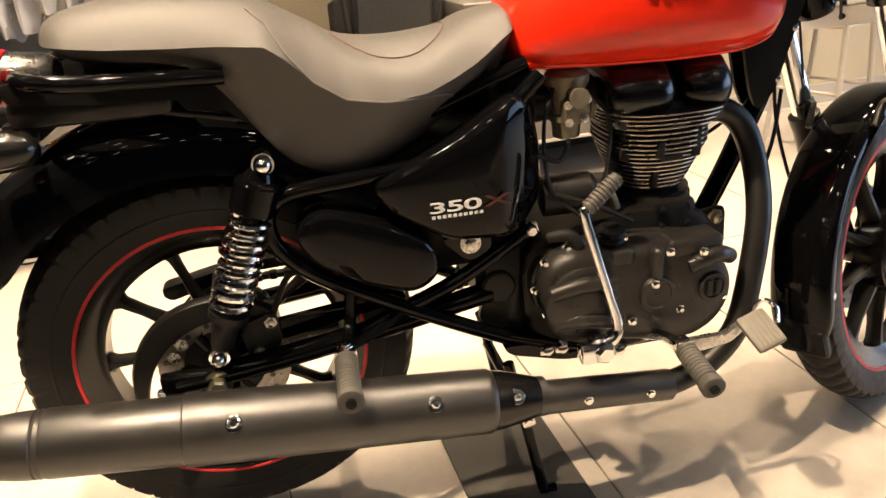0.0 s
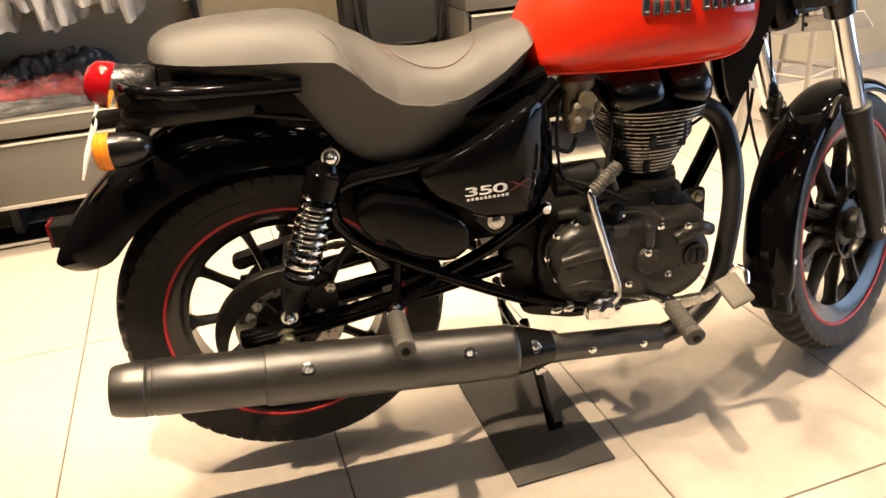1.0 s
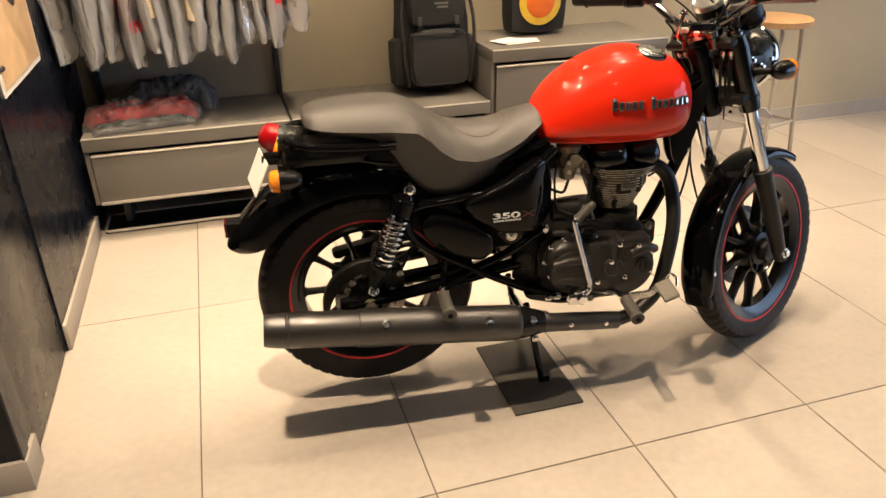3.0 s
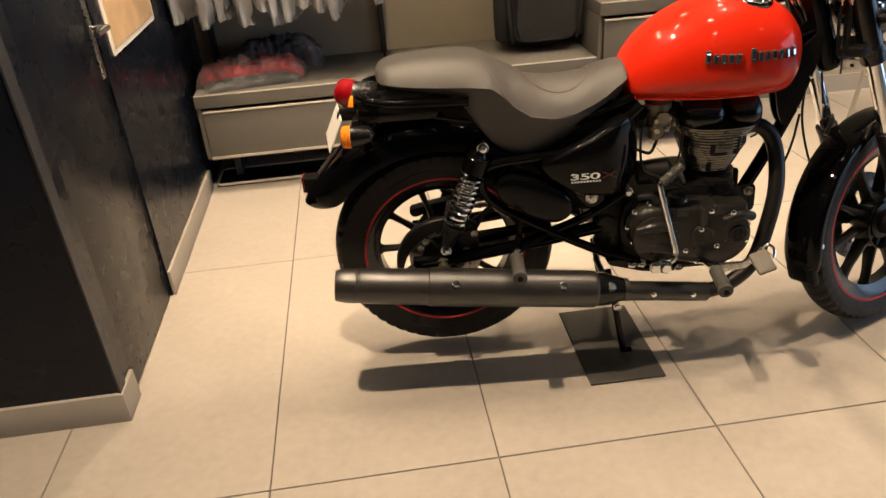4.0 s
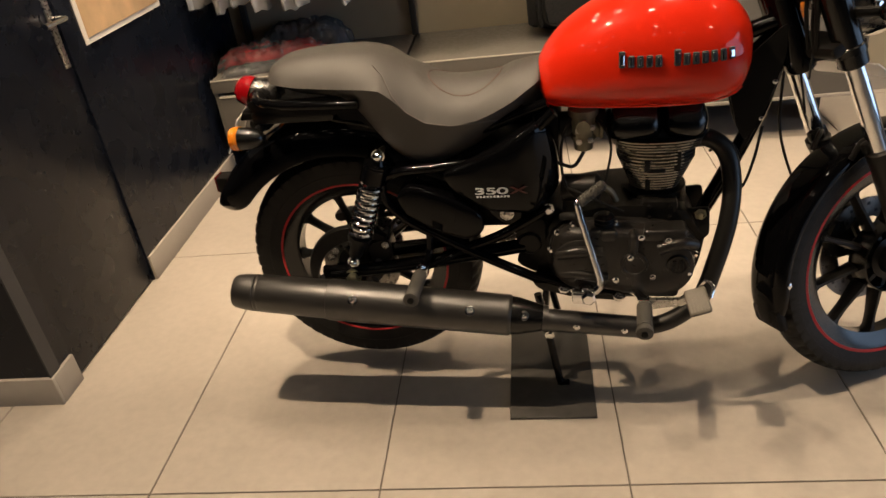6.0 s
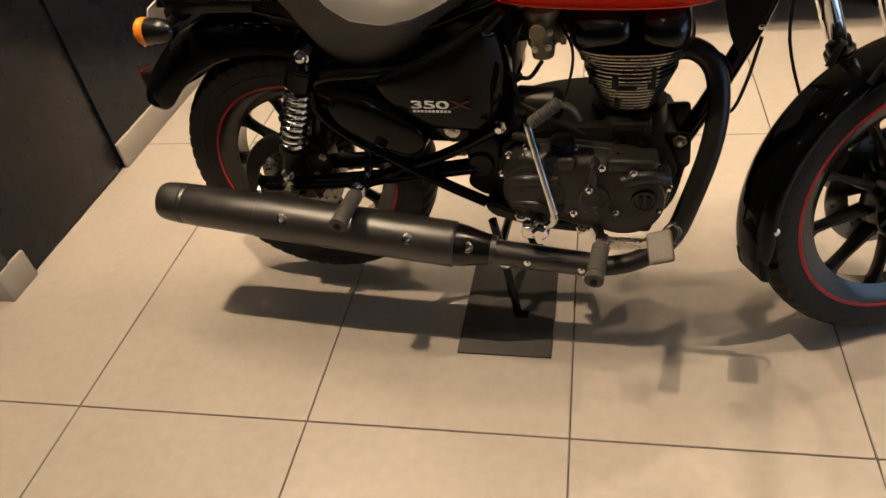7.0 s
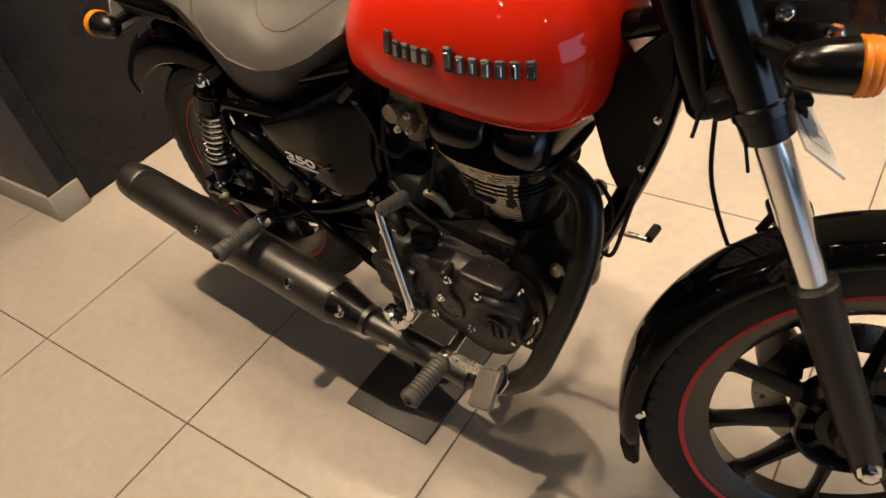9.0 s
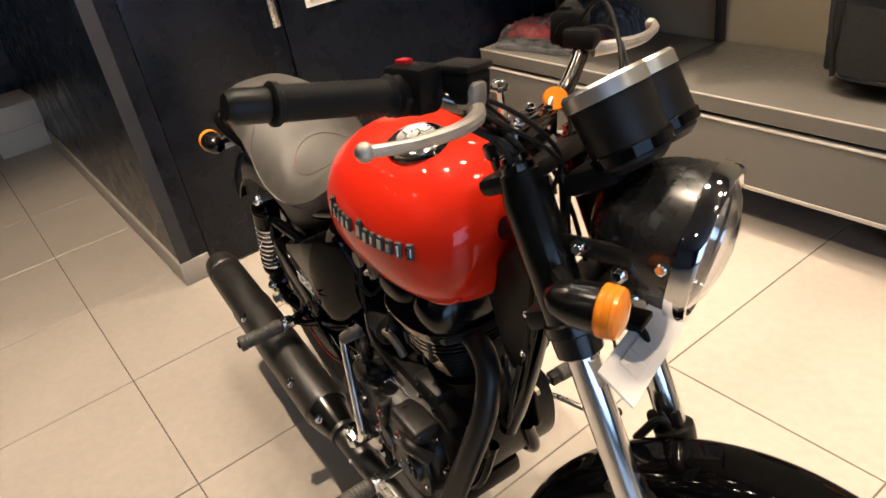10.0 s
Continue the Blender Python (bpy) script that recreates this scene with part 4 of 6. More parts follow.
bars("frame_tube", [[(1.02, 0, 0.93), (0.80, 0, 0.86), (0.55, 0, 0.83), (0.40, 0, 0.79)],
                    [(1.035, 0, 0.90), (1.0, 0, 0.74), (0.94, 0, 0.58), (0.885, 0, 0.46)]], 0.019, GLOSS_BLACK, "gloss black frame tube")
for s in (-1, 1):
    bars("frame_tube", [[(0.52, 0.085 * s, 0.80), (0.30, 0.080 * s, 0.73), (0.12, 0.070 * s, 0.76), (-0.08, 0.060 * s, 0.80), (-0.20, 0.05 * s, 0.81)],
                        [(0.535, 0.105 * s, 0.785), (0.42, 0.115 * s, 0.69), (0.26, 0.115 * s, 0.665), (0.13, 0.118 * s, 0.650), (0.110, 0.118 * s, 0.59), (0.16, 0.118 * s, 0.525), (0.26, 0.118 * s, 0.462), (0.37, 0.118 * s, 0.40), (0.47, 0.112 * s, 0.345)],
                        [(0.52, 0.108 * s, 0.545), (0.40, 0.112 * s, 0.475), (0.30, 0.114 * s, 0.435), (0.22, 0.118 * s, 0.405)],
                        [(0.47, 0.10 * s, 0.345), (0.60, 0.09 * s, 0.295), (0.75, 0.085 * s, 0.285), (0.85, 0.07 * s, 0.33), (0.885, 0.04 * s, 0.44)]], 0.013, GLOSS_BLACK, "gloss black frame tube")
    bm = bm_new()
    prism(bm, rounded([(0.365, 0.545), (0.44, 0.575), (0.45, 0.52), (0.41, 0.50)], 0.012), s * 0.112 - 0.004, s * 0.112 + 0.004, 0.002)
    part("frame_gusset", bm, GLOSS_BLACK, bike)
    bm = bm_new()
    prism(bm, rounded([(0.440, 0.53), (0.505, 0.50), (0.495, 0.40), (0.475, 0.345), (0.425, 0.375), (0.445, 0.44)], 0.015), s * 0.085 - 0.006, s * 0.085 + 0.006, 0.003)
    plate = part("pivot_plate", bm, MATT_BLACK, bike, "matt black swingarm pivot plate")
    bm = bm_new()
    lathe(bm, [(0, 0.030), (0.006, 0.030), (0.010, 0.026), (0.012, 0.012)], (0.463, s * 0.090, 0.435), V(0, s, 0), 28)
    part("pivot_cap", bm, MATT_BLACK, plate)
    bm = bm_new()
    prism(bm, rounded([(0.915, 0.815), (1.03, 0.93), (1.035, 0.86), (0.995, 0.70), (0.965, 0.66), (0.945, 0.70)], 0.012), s * 0.022 - 0.004, s * 0.022 + 0.004, 0.002)
    gus = part("head_gusset", bm, PLASTIC, bike, "black plastic panel beside the steering head")
    for q in ((1.018, 0.80), (0.998, 0.715)):
        bm = bm_new()
        bolt(bm, (q[0], s * 0.026, q[1]), V(0, s, 0), 0.004, 0.005)
        part("panel_bolt", bm, CHROME, gus)
    bm = bm_new()
    prism(bm, rounded([(0.80, 0.50), (0.895, 0.51), (0.90, 0.43), (0.83, 0.40)], 0.012), s * 0.060 - 0.004, s * 0.060 + 0.004, 0.002)
    ep = part("engine_plate", bm, MATT_BLACK, bike, "black engine mounting plate")
    for q, r in (((0.875, 0.492), 0.010), ((0.83, 0.485), 0.008)):
        bm = bm_new()
        bolt(bm, (q[0], s * 0.065, q[1]), V(0, s, 0), r, 0.014)
        part("mount_bolt", bm, ZINC, ep)
bm = bm_new()
bolt(bm, (0.514, -0.108, 0.541), R_, 0.010, 0.018)
part("frame_bolt", bm, CHROME, bike, "large chrome frame bolt")
bm = bm_new()
bolt(bm, (0.413, -0.116, 0.533), R_, 0.010, 0.010)
lathe(bm, [(0, 0.017), (0.003, 0.017)], (0.413, -0.115, 0.533), R_, 20)
part("frame_bolt", bm, STEEL, bike, "steel frame bolt with washer")

for s in (-1, 1):
    bm = bm_new()
    prism(bm, rounded([(-0.02, 0.845), (0.04, 0.76), (0.10, 0.68), (0.24, 0.65), (0.30, 0.69), (0.47, 0.785), (0.46, 0.80), (0.30, 0.735), (0.20, 0.75), (0.10, 0.85)], 0.02), s * 0.072 - 0.006, s * 0.072 + 0.006, 0.003)
    part("under_seat_panel", bm, PLASTIC, bike, "black panel below the seat")
bm = bm_new()
box(bm, (0.395, 0, 0.585), (0.20, 0.15, 0.23), 0.02)
part("battery_box", bm, PLASTIC, bike, "black battery box behind the side covers")
bm = bm_new()
box(bm, (0.515, 0.01, 0.705), (0.065, 0.15, 0.17), 0.02)
part("airbox", bm, PLASTIC, bike, "black plastic airbox")

# swingarm, chain, shocks
for s in (-1, 1):
    bm = bm_new()
    tube(bm, [(0.45, 0.085 * s, 0.425), (0.25, 0.105 * s, 0.400), (0.05, 0.112 * s, 0.375), (-0.07, 0.112 * s, 0.362)], 0.019, 12)
    arm = part("swingarm", bm, GLOSS_BLACK, bike, "gloss black swingarm")
    bm = bm_new()
    box(bm, (-0.035, 0.114 * s, 0.364), (0.12, 0.022, 0.044), 0.006)
    part("axle_plate", bm, GLOSS_BLACK, arm)
    bm = bm_new()
    bolt(bm, (-0.008, 0.120 * s, 0.362), V(0, s, 0), 0.015, 0.026)
    lathe(bm, [(0, 0.022), (0.004, 0.022)], (-0.008, 0.1255 * s, 0.362), V(0, s, 0), 20)
    part("rear_axle_nut", bm, ZINC, arm, "yellowish zinc axle nut")
    bm = bm_new()
    tube(bm, [(-0.09, 0.114 * s, 0.350), (-0.055, 0.114 * s, 0.356)], 0.007, 8, 0)
    bolt(bm, (-0.09, 0.114 * s, 0.350), (-1, 0, 0), 0.010, 0.014)
    part("chain_adjuster", bm, CHROME, arm)
    # shock absorber
    top, bot = V(0.116, 0.120 * s, 0.707), V(0.002, 0.124 * s, 0.411)
    ax = (top - bot).normalized()
    ln = (top - bot).length
    bm = bm_new()
    lathe(bm, [(0.012, 0.014), (0.02, 0.018), (0.062, 0.020), (0.066, 0.030), (0.078, 0.031), (0.080, 0.012), (ln - 0.06, 0.012)], bot, ax, 24)
    shock = part("shock_absorber", bm, MATT_BLACK, bike, "rear shock absorber with exposed chrome spring")
    bm = bm_new()
    pts = []
    turns, h0, h1 = 9.5, 0.082, ln - 0.076
    u = ax.orthogonal().normalized()
    w = ax.cross(u)
    for i in range(int(turns * 16) + 1):
        a = 2 * math.pi * i / 16
        h = h0 + (h1 - h0) * i / (turns * 16)
        pts.append(bot + ax * h + (u * math.cos(a) + w * math.sin(a)) * 0.0275)
    tube(bm, pts, 0.0056, 8, 0)
    part("spring", bm, CHROME, shock, "chrome coil spring")
    bm = bm_new()
    lathe(bm, [(ln - 0.076, 0.031), (ln - 0.073, 0.0335), (ln - 0.032, 0.0335), (ln - 0.029, 0.031), (ln - 0.026, 0.031), (ln - 0.023, 0.024), (ln - 0.012, 0.018)], bot, ax, 40)
    part("shock_cover", bm, GLOSS_BLACK, shock, "black upper shock cover")
    for q, r in ((top, 0.013), (bot, 0.011)):
        bm = bm_new()
        lathe(bm, [(-0.030, 0.016), (0.004, 0.016)], q + V(0, 0.006 * s, 0), V(0, s, 0), 20)
        lathe(bm, [(0, r), (0.007, r), (0.013, r * 0.8), (0.017, r * 0.35)], q + V(0, 0.010 * s, 0), V(0, s, 0), 20)
        part("shock_bolt", bm, CHROME, shock, "chrome domed nut")
    # passenger peg hanger
    bm = bm_new()
    tube(bm, [(0.215, 0.120 * s, 0.485), (0.207, 0.130 * s, 0.43), (0.195, 0.165 * s, 0.408)], 0.010, 10)
    tube(bm, [(0.30, 0.118 * s, 0.44), (0.25, 0.135 * s, 0.415), (0.20, 0.160 * s, 0.407)], 0.008, 10)
    hang = part("peg_hanger", bm, GLOSS_BLACK, bike, "gloss black passenger peg hanger")
    bm = bm_new()
    box(bm, (0.195, 0.175 * s, 0.407), (0.03, 0.03, 0.024), 0.004)
    bolt(bm, (0.195, 0.175 * s, 0.419), (0, 0, 1), 0.007, 0.006)
    part("peg_clevis", bm, CHROME, hang)

bm = bm_new()
for zoff in (-0.078, 0.078):
    n = 40
    for i in range(n):
        x = 0.0 + 0.52 * i / n
        z = 0.365 + zoff * (1 - 0.52 * i / n) + 0.055 * i / n
        box(bm, (x, 0.068, z), (0.0125, 0.016, 0.013 if i % 2 else 0.009), 0.0)
part("chain", bm, mat("chain_steel", (0.06, 0.055, 0.05), 0.45, metal=0.8, vary=0.3), bike, "dark drive chain", stuff=True)
bm = bm_new()
prism(bm, rounded([(-0.10, 0.455), (0.05, 0.485), (0.36, 0.49), (0.36, 0.475), (0.05, 0.465), (-0.09, 0.43)], 0.01), 0.05, 0.085, 0.004)
part("chain_guard", bm, MATT_BLACK, bike, "matt black chain guard")
# rear brake: crescent guard, caliper and bracket
bm = bm_new()
loops = []
for i in range(25):
    f = i / 24
    a = radians(52 + (200 - 52) * f)
    ro = 0.140 + 0.008 * f
    ri = ro - 0.005 - 0.040 * math.sin(math.pi * min(1, 0.1 + f * 0.9)) ** 0.7
    loops.append([V(0.003 + r * math.cos(a), y, 0.352 + r * math.sin(a)) for r, y in ((ro, -0.080), (ro, -0.090), (ro - 0.004, -0.096), (ri + 0.002, -0.092), (ri, -0.086), (ri, -0.080))])
rings(bm, loops)
part("disc_guard", bm, ENGINE_BLACK, bike, "matt black crescent guard over the rear disc")
bm = bm_new()
prism(bm, rounded([(0.035, 0.44), (0.095, 0.46), (0.10, 0.395), (0.045, 0.375)], 0.014), -0.10, -0.045, 0.006)
box(bm, (0.020, -0.085, 0.480), (0.038, 0.040, 0.115), 0.010, Matrix.Rotation(radians(12), 4, "Y"))
rc = part("rear_caliper", bm, MATT_BLACK, bike, "black rear brake caliper")
for q in ((-0.07, 0.405), (-0.055, 0.425), (0.06, 0.39), (0.085, 0.44)):
    bm = bm_new()
    bolt(bm, (q[0], -0.100, q[1]), R_, 0.007, 0.007)
    part("caliper_bolt", bm, STEEL, rc)
bm = bm_new()
tube(bm, [(0.09, -0.09, 0.45), (0.13, -0.10, 0.52), (0.20, -0.11, 0.50), (0.30, -0.10, 0.42)], 0.005, 8)
part("rear_brake_hose", bm, RUBBER, bike, "black rubber brake hose")

bm = bm_new()
lathe(bm, [(0.040, 0.066), (0.060, 0.078), (0.066, 0.074), (0.070, 0.050), (0.078, 0.030)], AXLE_R, R_, 40)
part("brake_carrier", bm, MATT_BLACK, rear_wheel, "black brake carrier on the rear hub")
bm = bm_new()
prism(bm, rounded([(0.02, 0.40), (0.06, 0.43), (0.30, 0.455), (0.31, 0.435), (0.08, 0.395), (0.03, 0.375)], 0.01), -0.085, -0.073, 0.003)
part("torque_arm", bm, GLOSS_BLACK, bike, "gloss black brake torque arm")

# grab rail, tail lamp, plate
bars("grab_rail", [[(0.085, 0.116 * s, 0.832), (-0.02, 0.119 * s, 0.836), (-0.11, 0.116 * s, 0.840), (-0.165, 0.100 * s, 0.846), (-0.195, 0.055 * s, 0.848)] for s in (-1, 1)], 0.0115, GLOSS_BLACK, "gloss black grab rail")
bm = bm_new()
box(bm, (-0.10, 0, 0.80), (0.22, 0.17, 0.045), 0.018)
part("tail_frame", bm, MATT_BLACK, bike, "black tail subframe")
for s in (-1, 1):
    bm = bm_new()
    prism(bm, rounded([(-0.205, 0.844), (0.10, 0.844), (0.16, 0.76), (0.12, 0.745), (0.05, 0.800), (-0.08, 0.805), (-0.20, 0.815)], 0.012), s * 0.084 - 0.004, s * 0.084 + 0.004, 0.002)
    part("tail_panel", bm, PLASTIC, bike, "black side panel between seat and rear mudguard")
bm = bm_new()
lathe(bm, [(0.0, 0.030), (0.01, 0.036), (0.06, 0.040), (0.065, 0.040)], (-0.150, 0, 0.832), (-1, 0, 0.05), 32)
tl = part("tail_light", bm, SHELL_BLACK, bike, "round red tail light in a black housing")
bm = bm_new()
lathe(bm, [(0.062, 0.039), (0.074, 0.039), (0.092, 0.034), (0.103, 0.021), (0.107, 0.001)], (-0.165, 0, 0.818), (-0.93, 0, 0.36), 32)
part("tail_lens", bm, TAIL_RED, tl, "domed red tail light lens")
bm = bm_new()
box(bm, (-0.280, -0.006, 0.752), (0.003, 0.15, 0.095), 0.0, Matrix.Rotation(radians(9), 4, "Z") @ Matrix.Rotation(radians(26), 4, "Y"))
rp = part("rear_plate", bm, WHITE, bike, "blank white rear number plate")
bm = bm_new()
box(bm, (-0.240, 0, 0.785), (0.05, 0.06, 0.02), 0.005)
box(bm, (-0.20, 0, 0.772), (0.05, 0.13, 0.03), 0.008)
part("plate_bracket", bm, PLASTIC, rp)
bm = bm_new()
box(bm, (-0.362, 0, 0.592), (0.045, 0.05, 0.045), 0.006)
rf = part("reflector_mount", bm, PLASTIC, bike, "black rear reflector mount")
bm = bm_new()
box(bm, (-0.386, 0, 0.593), (0.006, 0.044, 0.044), 0.002)
part("rear_reflector", bm, DARK_RED, rf, "red rear reflector")
bm = bm_new()
box(bm, (1.0, 0.075, 0.77), (0.022, 0.008, 0.07), 0.003)
part("amber_reflector", bm, AMBER, bike, "amber side reflector", True)

# ---- engine ----
bm = bm_new()
CASE = rounded([(0.500, 0.50), (0.60, 0.53), (0.70, 0.54), (0.83, 0.53), (0.875, 0.46), (0.87, 0.36), (0.80, 0.29), (0.62, 0.275), (0.51, 0.33)], 0.05)
prism(bm, CASE, -0.100, 0.115, 0.012)
engine = part("crankcase", bm, ENGINE_BLACK, bike, "black single-cylinder engine crankcase")
CLUTCH = rounded([(0.508, 0.465), (0.550, 0.508), (0.660, 0.512), (0.790, 0.500), (0.862, 0.468), (0.868, 0.380), (0.825, 0.315), (0.730, 0.300), (0.590, 0.335), (0.515, 0.395)], 0.05)


def cover_part(name, poly, y0, rows, material, label, parent):
    bm = bm_new()
    c = (sum(p[0] for p in poly) / len(poly), sum(p[1] for p in poly) / len(poly))
    rings(bm, [[V(c[0] + (x - c[0]) * f, y0 - d, c[1] + (z - c[1]) * f) for x, z in poly] for f, d in rows])
    return part(name, bm, material, parent, label)


cc = cover_part("clutch_cover", CLUTCH, -0.100, ((1.0, 0.0), (1.0, 0.014), (0.990, 0.019), (0.965, 0.021), (0.952, 0.032), (0.920, 0.044), (0.86, 0.053), (0.76, 0.060), (0.6, 0.065), (0.35, 0.068), (0.05, 0.069)), CASE_BLACK, "satin black clutch cover", bike)
for cx, cz, r, h in ((0.714, 0.416, 0.033, 0.012), (0.814, 0.414, 0.027, 0.012)):
    bm = bm_new()
    lathe(bm, [(0, r), (h * 0.6, r), (h, r * 0.93), (h, r * 0.75), (h * 0.8, r * 0.70), (h * 0.8, 0.002)], (cx, -0.164, cz), R_, 36)
    part("cover_boss", bm, CASE_BLACK, cc)
for cx, cz, rx, h in ((0.592, 0.412, 0.070, 0.016), (0.770, 0.402, 0.085, 0.012)):
    bm = bm_new()
    lathe(bm, [(-0.004, rx)] + [(h * math.sin(a * math.pi / 16), rx * math.cos(a * math.pi / 16)) for a in range(1, 8)] + [(h, 0.002)], (cx, -0.160, cz), R_, 40)
    part("cover_swell", bm, CASE_BLACK, cc)
for cx, cz, sx, sz, h in ((0.785, 0.487, 0.100, 0.034, 0.038), (0.712, 0.470, 0.022, 0.060, 0.050), (0.655, 0.484, 0.044, 0.036, 0.036)):
    bm = bm_new()
    box(bm, (cx, -0.118 - h / 2, cz), (sx, h + 0.02, sz), 0.0109, None, 4)
    part("cover_block", bm, CASE_BLACK, cc)
for pts in ([(0.535, -0.160, 0.44), (0.58, -0.172, 0.455), (0.64, -0.168, 0.45)], [(0.54, -0.158, 0.385), (0.59, -0.171, 0.390), (0.65, -0.168, 0.375)], [(0.77, -0.166, 0.455), (0.82, -0.168, 0.472), (0.855, -0.150, 0.455)]):
    bm = bm_new()
    tube(bm, pts, 0.014, 16)
    part("cover_rib", bm, CASE_BLACK, cc)
bm = bm_new()
lathe(bm, [(0, 0.016), (0.010, 0.016), (0.013, 0.012)], (0.818, -0.146, 0.482), (0, -0.8, 0.6), 20)
part("oil_plug", bm, CHROME, cc, "chrome plug on the clutch cover")
bm = bm_new()
n = len(CLUTCH)
cxy = (sum(p[0] for p in CLUTCH) / n, sum(p[1] for p in CLUTCH) / n)
for i in range(0, n, 5):
    x, z = CLUTCH[i]
    bolt(bm, (cxy[0] + (x - cxy[0]) * 0.97, -0.122, cxy[1] + (z - cxy[1]) * 0.97), R_, 0.0055, 0.014)
for x, y, z in ((0.645, -0.150, 0.486), (0.729, -0.176, 0.494), (0.705, -0.178, 0.440), (0.672, -0.169, 0.372), (0.790, -0.174, 0.484), (0.843, -0.160, 0.386), (0.758, -0.170, 0.380)):
    bolt(bm, (x, y, z), R_, 0.0055, 0.009)
part("cover_screw", bm, CHROME, cc, "chrome cover screws", stuff=True)
bm = bm_new()
for a in range(2):
    box(bm, (0.806 + 0.016 * a, -0.176, 0.414), (0.009, 0.006, 0.028), 0.0015)
part("cover_emblem", bm, MATT_BLACK, cc, "raised black emblem on the clutch cover")
bm = bm_new()
box(bm, (0.735, -0.02, 0.285), (0.20, 0.14, 0.05), 0.015)
part("sump", bm, ENGINE_BLACK, engine)
bm = bm_new()
prism(bm, rounded([(0.425, 0.50), (0.53, 0.53), (0.56, 0.50), (0.56, 0.29), (0.52, 0.285), (0.475, 0.325), (0.43, 0.40)], 0.03), -0.075, 0.085, 0.010)
part("gearbox", bm, ENGINE_BLACK, engine, "black gearbox casing behind the clutch cover")
bm = bm_new()
prism(bm, rounded([(0.46, 0.335), (0.60, 0.31), (0.70, 0.285), (0.70, 0.262), (0.58, 0.270), (0.475, 0.300)], 0.012), -0.100, -0.090, 0.003)
link = part("lower_bracket", bm, GLOSS_BLACK, bike, "black lower engine bracket")
for q in ((0.573, 0.300), (0.545, 0.300), (0.683, 0.275)):
    bm = bm_new()
    bolt(bm, (q[0], -0.100, q[1]), R_, 0.010, 0.012)
    part("bracket_bolt", bm, CHROME, link)
# cylinder with finned barrel
cyl_x = 0.769
for i in range(-2, 15):
    f = min(1, (i + 2) / 9)
    z = 0.580 + 0.0085 * i
    hx, hy = (0.060 + 0.030 * f, 0.064 + 0.034 * f) if i < 11 else (0.095 + 0.0050 * (i - 10), 0.101 + 0.0040 * (i - 10))
    z += 0.003 * (i > 10)
    outline = rounded([(cyl_x - hx, -hy), (cyl_x + hx, -hy), (cyl_x + hx, hy), (cyl_x - hx, hy)], hx * (0.97 if i < 11 else 0.88), 8)
    bm = bm_new()
    t = 0.0020
    rings(bm, [[V(x, y, z - t) for x, y in outline], [V(cyl_x + (x - cyl_x) * 1.012, y * 1.012, z) for x, y in outline], [V(x, y, z + t) for x, y in outline]])
    fin = part("cooling_fin", bm, ENGINE_BLACK, engine, "black cooling fin, bare metal edge coloured only where lit" if i == 0 else "")
    # bare-edge colour only where the rim looks lit; its shaded front stays black
    lit = [q for q in outline if abs(q[1]) > hy * 0.35 and q[0] < cyl_x + hx * 0.72]
    for side in ([q for q in lit if q[1] < 0], [q for q in lit if q[1] > 0]):
        bm = bm_new()
        rings(bm, [[V(cyl_x + (x - cyl_x) * k, y * k, z + d) for x, y in side] for k, d in ((1.004, -0.0017), (1.015, -0.0013), (1.015, 0.0013), (1.004, 0.0017))], False, False)
        part("lit_fin_edge", bm, LIT_FIN_EDGE, fin)
bm = bm_new()
lathe(bm, [(0.505, 0.078), (0.550, 0.076), (0.55, 0.058), (0.70, 0.074)], (cyl_x, 0, 0), (0, 0, 1), 32)
part("barrel", bm, ENGINE_BLACK, engine, "black cylinder barrel")
bm = bm_new()
for px, zz, hh, ww in ((0.698, 0.655, 0.075, 0.014), (0.744, 0.640, 0.030, 0.013), (0.765, 0.625, 0.010, 0.040), (0.748, 0.585, 0.040, 0.012), (0.812, 0.655, 0.070, 0.015), (0.770, 0.684, 0.016, 0.026)):
    f = max(0, min(1, (zz - 0.563) / 0.0765))
    hx, hy = 0.060 + 0.030 * f, 0.064 + 0.034 * f
    box(bm, (px, -hy * math.sqrt(max(0.2, 1 - ((px - cyl_x) / hx) ** 2)) - 0.001, zz), (ww, 0.014, hh), 0.003)
part("fin_damper", bm, RUBBER, engine, "black rubber dampers between the fins", stuff=True)
for x0, x1, zt in ((0.660, 0.772, 0.780), (0.782, 0.872, 0.782)):
    bm = bm_new()
    outline = rounded([(x0, -0.094), (x1, -0.094), (x1, 0.094), (x0, 0.094)], 0.044, 8)
    c = ((x0 + x1) / 2, 0)
    rings(bm, [[V(c[0] + (x - c[0]) * k, y * k, z) for x, y in outline] for k, z in ((1.05, 0.706), (1.10, 0.714), (1.12, 0.726), (1.10, 0.740), (1.04, 0.752), (0.97, 0.761), (0.86, zt - 0.008), (0.74, zt - 0.003), (0.55, zt), (0.1, zt + 0.001))])
    rk = part("rocker_cover", bm, ROCKER_BLACK, engine, "black rocker cover")
    for s in (-1, 1):
        bm = bm_new()
        bolt(bm, (c[0] + 0.01, s * 0.076, zt - 0.026), (0, s * 0.9, 0.5), 0.007, 0.010)
        part("rocker_bolt", bm, CHROME, rk)
bm = bm_new()
box(bm, (cyl_x, 0, 0.695), (0.190, 0.175, 0.044), 0.012)
part("cylinder_head", bm, ENGINE_BLACK, engine, "black cylinder head")
bm = bm_new()
box(bm, (0.775, -0.065, 0.520), (0.085, 0.07, 0.055), 0.01)
for q in ((0.752, 0.535), (0.80, 0.535), (0.752, 0.505), (0.80, 0.505)):
    bolt(bm, (q[0], -0.100, q[1]), R_, 0.0045, 0.006)
